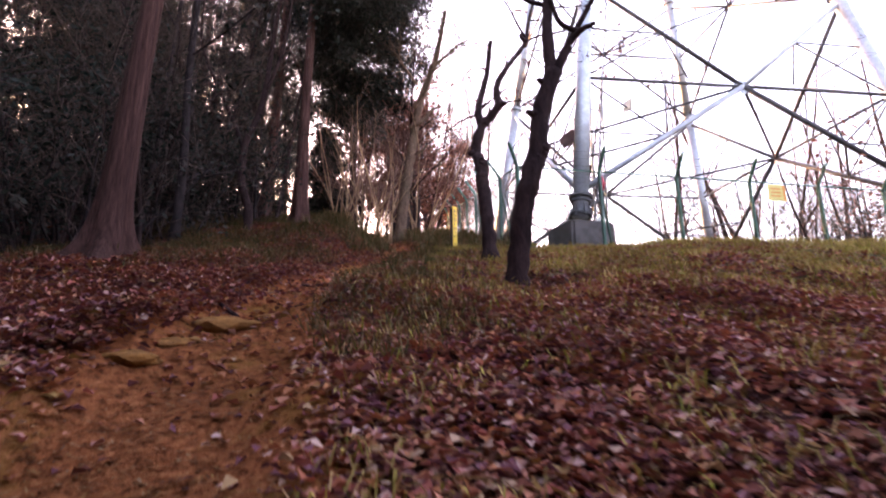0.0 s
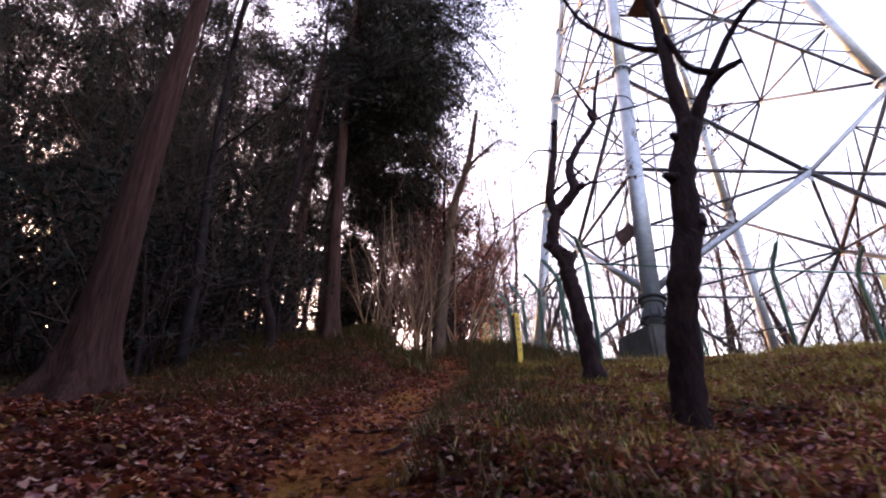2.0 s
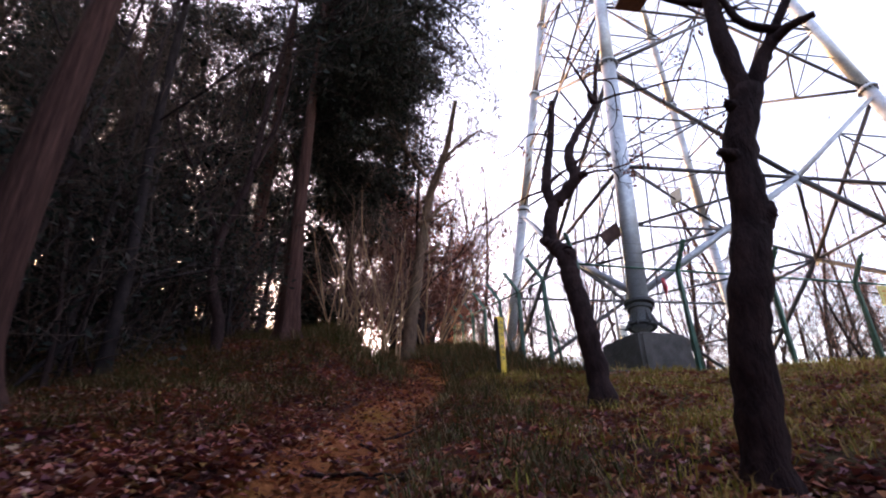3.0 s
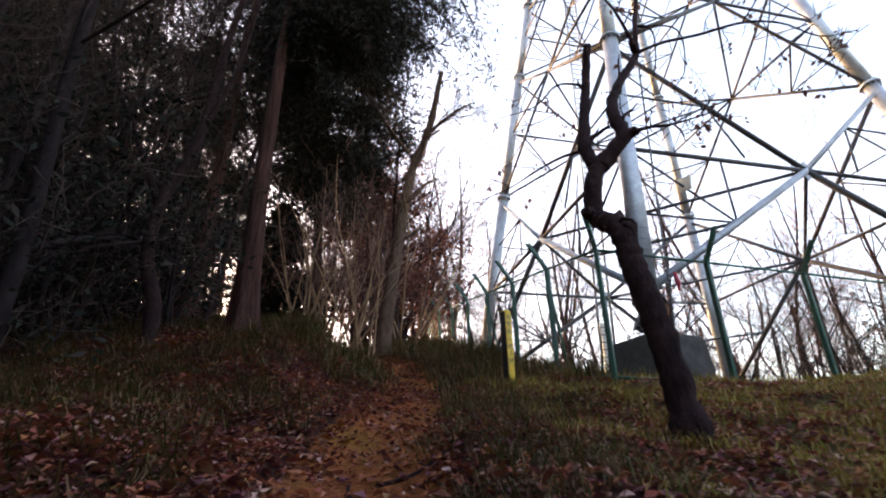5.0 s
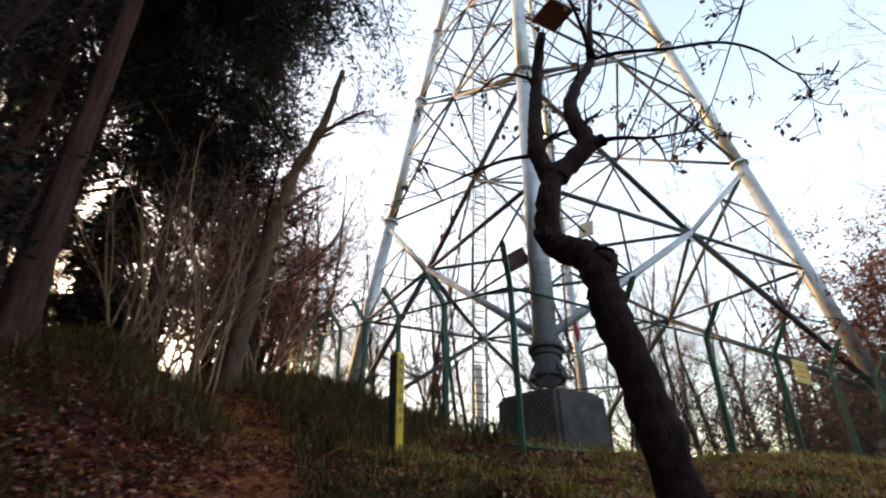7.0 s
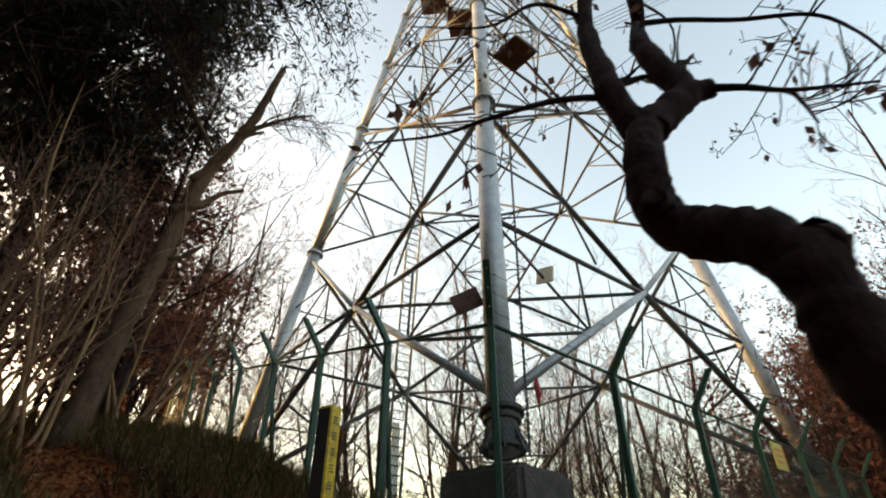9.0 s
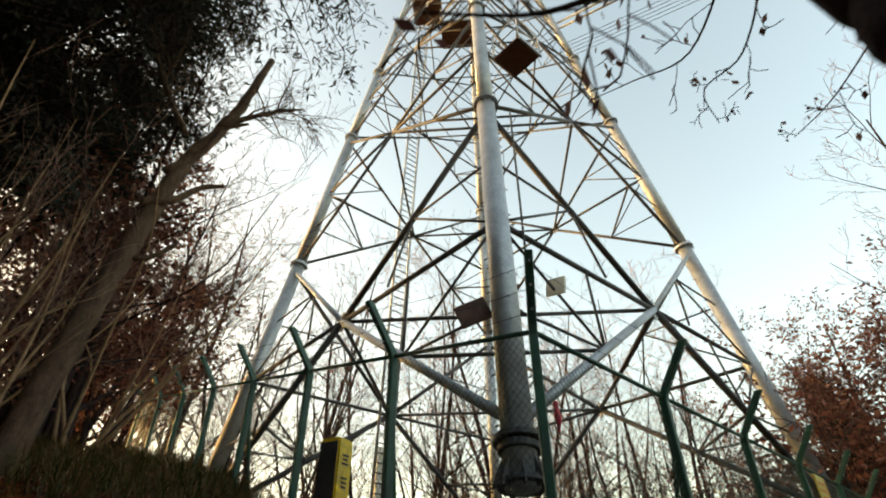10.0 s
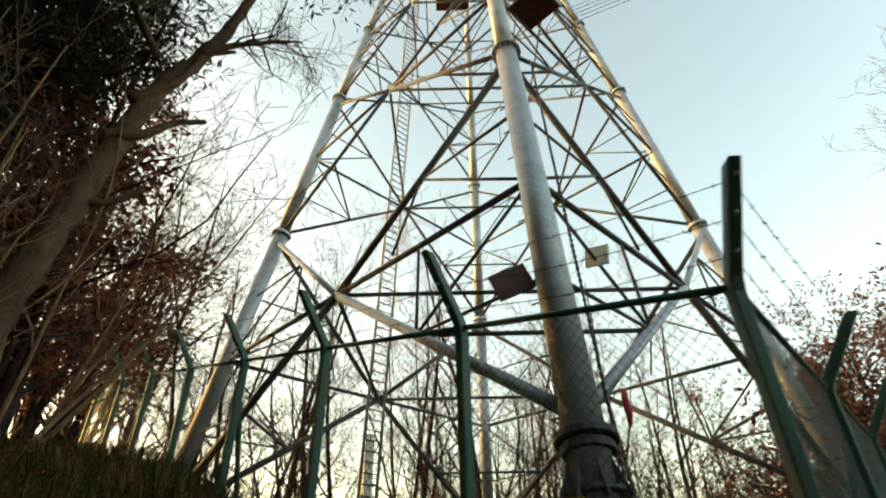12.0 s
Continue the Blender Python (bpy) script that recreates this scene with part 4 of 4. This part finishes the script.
scatter_trees([copy_thing(o, Matrix()) for o in (firs[0], leaved[1], firs[1], leaved[2], leaved[0])], [(-5.5, 15.6), (-6.8, 17.6)] + sow(41, 21, lambda x, y: in_wood(x, y) and x < path_x(y) - 4.2, (-17, -5, 3, 27), 1.1), 42, 0.8, 1.2)

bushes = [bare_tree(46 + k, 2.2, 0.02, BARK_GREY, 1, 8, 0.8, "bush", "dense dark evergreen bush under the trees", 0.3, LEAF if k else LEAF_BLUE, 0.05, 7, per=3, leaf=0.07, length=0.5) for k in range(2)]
scatter_trees(bushes, sow(13, 60, lambda x, y: in_wood(x + 0.3, y) and (x < -5.6 or y > 14), (-17, -3, 1, 28), 0.8), 14, 0.7, 1.6)

thin = [bare_tree(36 + k, 8, 0.045, BARK, 1, 12, 0.6, "slender_tree", "thin dark leafless trunk at the edge of the wood", 0.1, None, 0.3) for k in range(2)]
scatter_trees(thin, sow(15, 46, lambda x, y: in_wood(x, y) and x > path_x(y) - 9, (-11, -4, 8, 22), 0.55), 16, 0.7, 1.3, 9)

# thin stems beside the pale tree
coppice = [bare_tree(61 + k, 5.5, 0.035, BARK_STEM, 1, 7, 0.45, "coppice_shrub", "clump of thin slanting ochre-brown stems", 0.24, None, 0.25, 7, TWIG_RED, 0.35) for k in range(2)]
scatter_trees(coppice, [(-2.5, 16.6), (-2.0, 17.2), (-3.1, 16.6), (-2.6, 18.4), (-3.6, 18.2), (-0.9, 19.6)], 3, 0.8, 1.1)
rusty = [bare_tree(71 + k, 6, 0.08, BARK_GREY, 2, 9, 0.8, "rusty_shrub", "twiggy tree with withered red-brown leaves", 0.1, LEAF_BROWN, 0.1, 2, TWIG_RED, per=4) for k in range(2)]
scatter_trees(rusty, [(-1.6, 20.5), (-3.4, 23.2), (-1.0, 22.2), (-2.4, 24.4), (-2.2, 22.5), (-0.6, 24.0), (-3.6, 21), (0.4, 27.0), (-2.0, 27), (-4.5, 25)], 4, 0.9, 1.3)

# bare trees behind the tower
far_label = "leafless twiggy tree beyond the tower"
back = [bare_tree(81 + k, 9, 0.085, BARK, 2, 12, 0.75, "far_tree", far_label, 0.1, None, 0.15, 1 + (k == 1), TWIG_RED if k == 2 else TWIG) for k in range(3)]


def behind(x, y):
    u, v = x - AX, y - AY
    return max(abs(u), abs(v)) > 9.5 and (y > 29 or x > 18.5) and x > path_x(min(y, 25)) + 2.2


scatter_trees(back, sow(7, 45, lambda x, y: behind(x, y) and y < 28, (17, 40, 4, 28), 1.3), 8, 0.8, 1.15)
tall_ones = [copy_thing(o, Matrix()) for o in back]
scatter_trees(tall_ones, sow(27, 62, lambda x, y: behind(x, y) and y >= 28, (-1, 34, 28, 42), 1.2), 28, 1.1, 1.6)
scatter_trees([bare_tree(84 + k, 8, 0.07, BARK, 2, 12, 0.7, "far_tree", "leafless dark tree beside the fence round the tower", 0.1, None, 0.15, 1 + k, TWIG) for k in range(2)],
              [(-1.2, 21.6), (-0.8, 23.4), (-1.9, 24.8), (0.3, 27.8), (1.6, 28.7), (3.1, 29.0), (-0.4, 25.8), (5.0, 33.5), (7.2, 33.0), (9.5, 33.6), (12.0, 33.2), (14.5, 32.6), (17, 31.5), (19, 29.5), (20.5, 27), (0.9, 30.5), (-1.4, 28.6)], 9, 0.8, 1.3)
dark = [evergreen(91 + k, 8 + 2 * k, 0.14, 0.8, lambda t: 2.4 * (1.05 - t * 0.95), BARK, LEAF, 70, "conifer", "dark bushy conifer beyond the fence", per=9, spray=0.2, droop=0.2, aspect=0.25, fine=True) for k in range(2)]
for k, (x, y, s) in enumerate([(21.8, 16.9, 0.8), (23.0, 12.6, 1.1), (22.2, 14.8, 0.85), (25.5, 18.5, 0.9), (20.2, 21.6, 0.45), (19.2, 14.2, 0.5), (20.8, 18.6, 0.55), (18.8, 11.7, 0.5)]):
    m = place(dark[k % 2], x, y, s, 70 * k)
    if k < 2:
        dark[k].matrix_basis = m
    else:
        copy_thing(dark[k % 2], m)
oaks = [bare_tree(95 + k, 7.5, 0.12, BARK_GREY, 2, 11, 0.8, "withered_oak", "oak still full of withered brown leaves", 0.08, LEAF_BROWN, 0.1, 1, TWIG_RED, per=5 - 2 * k, leaf=0.12) for k in range(2)]
# The oaks with y below 2 are unseen, added to shade the right-hand ground.
scatter_trees(oaks, [(19, 12.3), (18.5, 7.0), (17.5, 4.0), (24, 23), (19, 1.5), (17, -2.5), (20, -6), (20.6, 13.1), (22.3, 16.2), (24.6, 16.4), (22.0, 10.3), (24.8, 11.2), (20.6, 9.2), (21.2, 14.6), (23.8, 18.4), (19.9, 17.0), (20.3, 15.6), (21.8, 19.6), (19.4, 13.6)], 10, 0.95, 1.25)
thicket = [bare_tree(146 + k, 2.4, 0.02, BARK_GREY, 1, 8, 0.8, "thicket", "dense dark brown thicket at the foot of the trees", 0.3, LEAF_BROWN if k else LEAF, 0.05, 7, per=4, leaf=0.08, length=0.5) for k in range(2)]
scatter_trees(thicket, sow(33, 26, lambda x, y: x > 18.0, (18, 24, 6, 23), 1.1), 34, 1.1, 1.9)
scatter_trees([bare_tree(98, 11, 0.12, BARK, 2, 14, 0.75, "tall_bare_tree", "tall leafless tree with a fine haze of twigs", 0.05, None, 0.25, 1, TWIG_RED, 0.33)], [(13.7, 10.6)], 35, 0.95, 1.1)


# unseen conifers, added behind the start of the walk to keep light off the slope
light_blockers = [evergreen(97 + k, 11 + 2 * k, 0.16, 0.6, lambda t: 3.2 * (1.05 - t * 0.8), BARK, LEAF, 34, "wood_conifer", "unseen broad dark conifer added to block light from behind", per=3, spray=0.75, droop=0.3, scatter=0.3) for k in range(2)]
scatter_trees(light_blockers, sow(17, 33, lambda x, y: y < -5 - 0.1 * x or (x > 14 and y < 1), (-14, 24, -13, 3), 2.6), 18, 0.95, 1.3, 2)
deep = [evergreen(99, 8, 0.14, 0.3, lambda t: 3.0 * (1.05 - t * 0.8), BARK, LEAF, 30, "wood_conifer", "low dark conifer deep in the wood", per=3, spray=0.6, droop=0.3, scatter=0.3)]
scatter_trees(deep, [(-4.6, 20.4), (-5.3, 22.3), (-5.6, 24.3)] + sow(19, 30, lambda x, y: x < -13 or y > 24, (-24, -7, -2, 38), 2.8), 20, 0.45, 0.7, 2)


# ---- undergrowth ----
def blades(seed, spots, per, length, width, lean, spread=0.05):
    """Bent grass blades round each spot."""
    rng = np.random.default_rng(seed)
    b = np.repeat(np.asarray(spots, float), per, axis=0)
    k = len(b)
    b = b + np.column_stack([rng.normal(size=(k, 2)) * spread, np.zeros(k)])
    a = rng.random(k) * 2 * math.pi
    o = np.column_stack([np.cos(a), np.sin(a), np.zeros(k)])
    w = np.column_stack([-np.sin(a), np.cos(a), np.zeros(k)]) * (width * (0.6 + 0.8 * rng.random((k, 1))))
    ln = length * (0.5 + rng.random((k, 1)))
    out = lean * (0.4 + rng.random((k, 1)))
    up = np.array([0, 0, 1.0])
    m = b + up * ln * 0.6 + o * ln * out * 0.45
    t = b + up * ln * (0.95 - 0.4 * out) + o * ln * out * 1.15
    q = np.concatenate([np.stack([b - w, b + w, m + w * 0.8, m - w * 0.8], 1), np.stack([m - w * 0.8, m + w * 0.8, t + w * 0.1, t - w * 0.1], 1)], 1)
    # the two halves share the middle edge, so that a blade is one piece
    keep = np.array([0, 1, 2, 3, 6, 7])
    v = q[:, keep].reshape(-1, 3)
    i = np.arange(k)[:, None] * 6
    f = np.concatenate([i + np.array([0, 1, 2, 3]), i + np.array([3, 2, 4, 5])])
    return v, f


def on_ground(seed, count, box, keep):
    rng = np.random.default_rng(seed)
    x = box[0] + (box[1] - box[0]) * rng.random(count)
    y = box[2] + (box[3] - box[2]) * rng.random(count)
    p = keep(x, y)
    ok = rng.random(count) < p
    x, y = x[ok], y[ok]
    lump = np.array([0.06 * noise.noise((a * 1.1, b * 1.1, 0)) + 0.03 * noise.noise((a * 4, b * 4, 3)) for a, b in zip(x, y)])
    return np.column_stack([x, y, height(x, y) + lump])


def off_trail(x, y):
    return smooth(0.45, 0.95, np.abs(x - path_x(y)) / (0.62 + 0.5 * smooth(6, 2, y)))


def stuff(name, v, f, mat, label, category):
    return tagged(mesh_object(name, v, f, mat), label, category, kind="stuff")


clump = lambda x, y, s, k: np.array([0.5 + noise.noise((a * s, b * s, k)) for a, b in zip(x, y)])
field = on_ground(1, 12000, (-0.2, 12, 4.5, 14), lambda x, y: off_trail(x, y) * smooth(4.6, 8, y + 0.3 * x) * np.clip(clump(x, y, 1.2, 1) * 1.6, 0, 1))
stuff("grass", *blades(2, field, 6, 0.13, 0.0038, 0.95, 0.06), GRASS, "short yellow-green grass on the slope below the fence", "grass")
sedge = on_ground(3, 1900, (-1.2, 2.6, 3.4, 13), lambda x, y: off_trail(x, y) * smooth(1.6, 0.2, x - path_x(y) - 1) * np.clip(clump(x, y, 1.5, 2) * 1.5, 0, 1))
stuff("sedge", *blades(4, sedge, 14, 0.16, 0.004, 1.1, 0.07), SEDGE, "dark tufts of sedge along the edge of the trail", "grass")
bank = on_ground(5, 4300, (-7.5, -2.0, 5, 19), lambda x, y: off_trail(x, y) * smooth(5.6, 9.0, y) * smooth(-0.6, -1.3, x - path_x(y)) * np.clip(clump(x, y, 1.1, 3) * 2.4 - 0.6, 0, 1))
stuff("bank_grass", *blades(6, bank, 15, 0.2, 0.0045, 1.2, 0.1), SEDGE, "rough dark grass on the bank under the trees", "grass")
tall = on_ground(7, 1500, (-3.4, 2.2, 12.4, 22), lambda x, y: off_trail(x, y))
stuff("tall_grass", *blades(8, tall, 9, 0.36, 0.007, 0.9, 0.08), SEDGE, "dry grass beside the trail near the crest", "grass")
inner = on_ground(9, 3500, (2, 16, 12.2, 22), lambda x, y: 0 * x + 1)
stuff("inner_grass", *blades(10, inner, 5, 0.2, 0.006, 0.8, 0.06), GRASS, "dry grass inside the fence", "grass")


def leaves_on(seed, spots, size):
    """Curled fallen leaves: four-sided, folded along the middle."""
    rng = np.random.default_rng(seed)
    k = len(spots)
    c = spots + np.column_stack([np.zeros((k, 2)), 0.008 + 0.03 * rng.random(k)])
    a = rng.random(k) * 2 * math.pi
    tip = (rng.random((k, 1)) - 0.5) * 0.9
    o = np.column_stack([np.cos(a), np.sin(a), np.zeros(k)]) + np.array([0, 0, 1.0]) * tip
    w = np.column_stack([-np.sin(a), np.cos(a), np.zeros(k)]) + np.array([0, 0, 1.0]) * (rng.random((k, 1)) - 0.5) * 0.8
    ln = size * (0.5 + rng.random((k, 1)))
    wd = ln * (0.25 + 0.25 * rng.random((k, 1)))
    up = np.array([0, 0, 1.0]) * ln * (0.1 + 0.25 * rng.random((k, 1)))
    v = np.stack([c - o * ln * 0.5, c - o * ln * 0.1 + w * wd + up, c + o * ln * 0.5, c - o * ln * 0.1 - w * wd + up, c], 1)
    i = np.arange(k)[:, None] * 5
    f = np.concatenate([i + np.array(t) for t in ((0, 4, 1), (1, 4, 2), (2, 4, 3), (3, 4, 0))])
    return v.reshape(-1, 3), f


fallen = on_ground(11, 125000, (-6.5, 7, -0.5, 13.5), lambda x, y: np.clip(0.4 + 0.65 * off_trail(x, y), 0, 1) * np.clip(clump(x, y, 1.0, 5) * 1.3 + 0.4, 0.1, 1) * (1 - 0.45 * smooth(8, 11, y + 0.4 * x) * smooth(0.5, 1.5, x)) * (0.25 + 0.45 * smooth(4, 6.5, y) + (0.75 - 0.45 * smooth(4, 6.5, y)) * off_trail(x, y)) * smooth(-6.5, -4.5, x) * smooth(7, 5, x) * smooth(-0.6, 0.6, y))
drift = on_ground(21, 60000, (-0.6, 6.5, 0.2, 6.5), lambda x, y: off_trail(x, y) * smooth(0.6, 1.1, x - path_x(y)) * np.clip(clump(x, y, 1.6, 8) * 0.8 + 0.5, 0, 1) * smooth(6.5, 4.5, x) * smooth(6.5, 5, y) * smooth(0.2, 1.0, y))
crest = on_ground(31, 16000, (-5.5, 1.6, 12.2, 20), lambda x, y: np.clip(clump(x, y, 1.3, 14) * 1.2 + 0.3, 0, 1) * smooth(-5.5, -4, x) * smooth(20, 17, y))
bank_drift = on_ground(51, 42000, (-6.5, -2.2, 3.5, 12.5), lambda x, y: off_trail(x, y) * np.clip(clump(x, y, 0.9, 21) * 1.9 - 0.25, 0, 1) * smooth(-6.5, -5, x) * (0.25 + 0.75 * smooth(9.8, 7.6, y)))
bank_drift[:, 2] += 0.03 + 0.05 * np.random.default_rng(52).random(len(bank_drift))
outer = on_ground(61, 60000, (-15, 14, -7, 20), lambda x, y: off_trail(x, y) * np.clip(clump(x, y, 0.7, 31) * 1.3, 0, 1) * np.maximum(np.maximum(smooth(-4.5, -7, x), smooth(5, 7.5, x) * smooth(13, 9, y + 0.4 * x - 2)), smooth(0.6, -1.2, y)))
fallen = np.concatenate([fallen, drift, crest, bank_drift, outer])
stuff("leaf_litter", *leaves_on(12, fallen, 0.066), LITTER, "thick litter of curled red-brown fallen leaves", "leaves")


def needles_on(seed, spots, length):
    """Thin straws lying flat on the ground."""
    rng = np.random.default_rng(seed)
    k = len(spots)
    a = rng.random(k) * 2 * math.pi
    o = np.column_stack([np.cos(a), np.sin(a), 0.25 * (rng.random(k) - 0.3)]) * length * (0.4 + rng.random((k, 1)))
    w = np.column_stack([-np.sin(a), np.cos(a), np.zeros(k)]) * (0.002 + 0.004 * rng.random((k, 1)))
    c = spots + np.column_stack([np.zeros((k, 2)), 0.006 + 0.012 * rng.random(k)])
    v = np.stack([c - o - w, c - o + w, c + o + w, c + o - w], 1)
    return v.reshape(-1, 3), np.arange(k)[:, None] * 4 + np.arange(4)


straw = on_ground(23, 42000, (-4.6, 0.8, 0.3, 9), lambda x, y: (1 - 0.8 * off_trail(x, y)) * np.clip(clump(x, y, 2.0, 9) * 1.2 + 0.3, 0, 1) * smooth(9, 5, y))
stuff("needle_litter", *needles_on(24, straw, 0.035), NEEDLE, "orange-brown needles and straws strewn over the trail", "needles")
stray = on_ground(25, 1500, (-0.8, 6, 1.0, 6.5), lambda x, y: off_trail(x, y) * np.clip(clump(x, y, 1.3, 11) * 1.6 - 0.1, 0, 1))
stuff("stray_grass", *blades(26, stray, 5, 0.12, 0.005, 1.0, 0.06), GRASS, "sparse thin grass growing through the fallen leaves", "grass")


def rock(at, size, seed, mat=ROCK):
    rng = np.random.default_rng(seed)
    bm = bmesh.new()
    bmesh.ops.create_icosphere(bm, subdivisions=3, radius=1)
    for v in bm.verts:
        k = 1 + 0.35 * noise.noise(v.co * 1.3 + Vector((seed, 0, 0))) + 0.12 * noise.noise(v.co * 4)
        v.co = Vector((v.co.x * size[0] * k, v.co.y * size[1] * k, v.co.z * size[2] * k))
    me = bpy.data.meshes.new("rock")
    bm.to_mesh(me)
    bm.free()
    me.materials.append(mat)
    ob = new("rock", me)
    ob.location = (at[0], at[1], float(height(*at)) - size[2] * 0.6)
    ob.rotation_euler = (0, 0, rng.random() * 6)
    tagged(ob, "ochre rock half sunk in the trail", "rock", "trail rocks")


for k, (x, y, a) in enumerate([(-2.05, 4.95, 0.34), (-2.12, 3.65, 0.19), (-2.07, 4.15, 0.2), (-1.68, 5.45, 0.2), (-2.5, 4.6, 0.15)]):
    rock((x, y), (a * 1.2, a * 0.8, a * 0.32), k)


def stump(at):
    s = Shape()
    rng = np.random.default_rng(4)
    s.tube([(0, 0, -0.15), (0, 0, 0.0), (0.0, 0.0, 0.1), (0.01, 0, 0.2), (0.012, 0, 0.24)], [0.05, 0.038, 0.033, 0.032, 0.026], 10, True, 0.15, rng)
    ob = s.make("stake", BARK_GREY)
    ob.location = (*at, float(height(*at)))
    tagged(ob, "short weathered wooden stake beside the trail", "stake")


stump((-2.55, 2.75))


def roots(seed, x0, y0, n):
    rng = np.random.default_rng(seed)
    for k in range(n):
        s = Shape()
        a = wander(rng, (0, 0, 0), (rng.normal(), rng.normal() * 0.4, 0), 0.8 + 0.6 * rng.random(), 8, 0.25)
        x, y = x0 + rng.normal() * 0.35, y0 + k * 0.5
        p = [(x + q[0], y + q[1], float(height(x + q[0], y + q[1])) + 0.012 * math.sin(3 * i)) for i, q in enumerate(a)]
        s.tube(p, np.linspace(0.026, 0.008, 9), 6, True, 0.2, rng)
        tagged(s.make("root", BARK), "bare tree root lying across the trail", "root", "trail roots")


roots(9, -1.7, 5.2, 8)
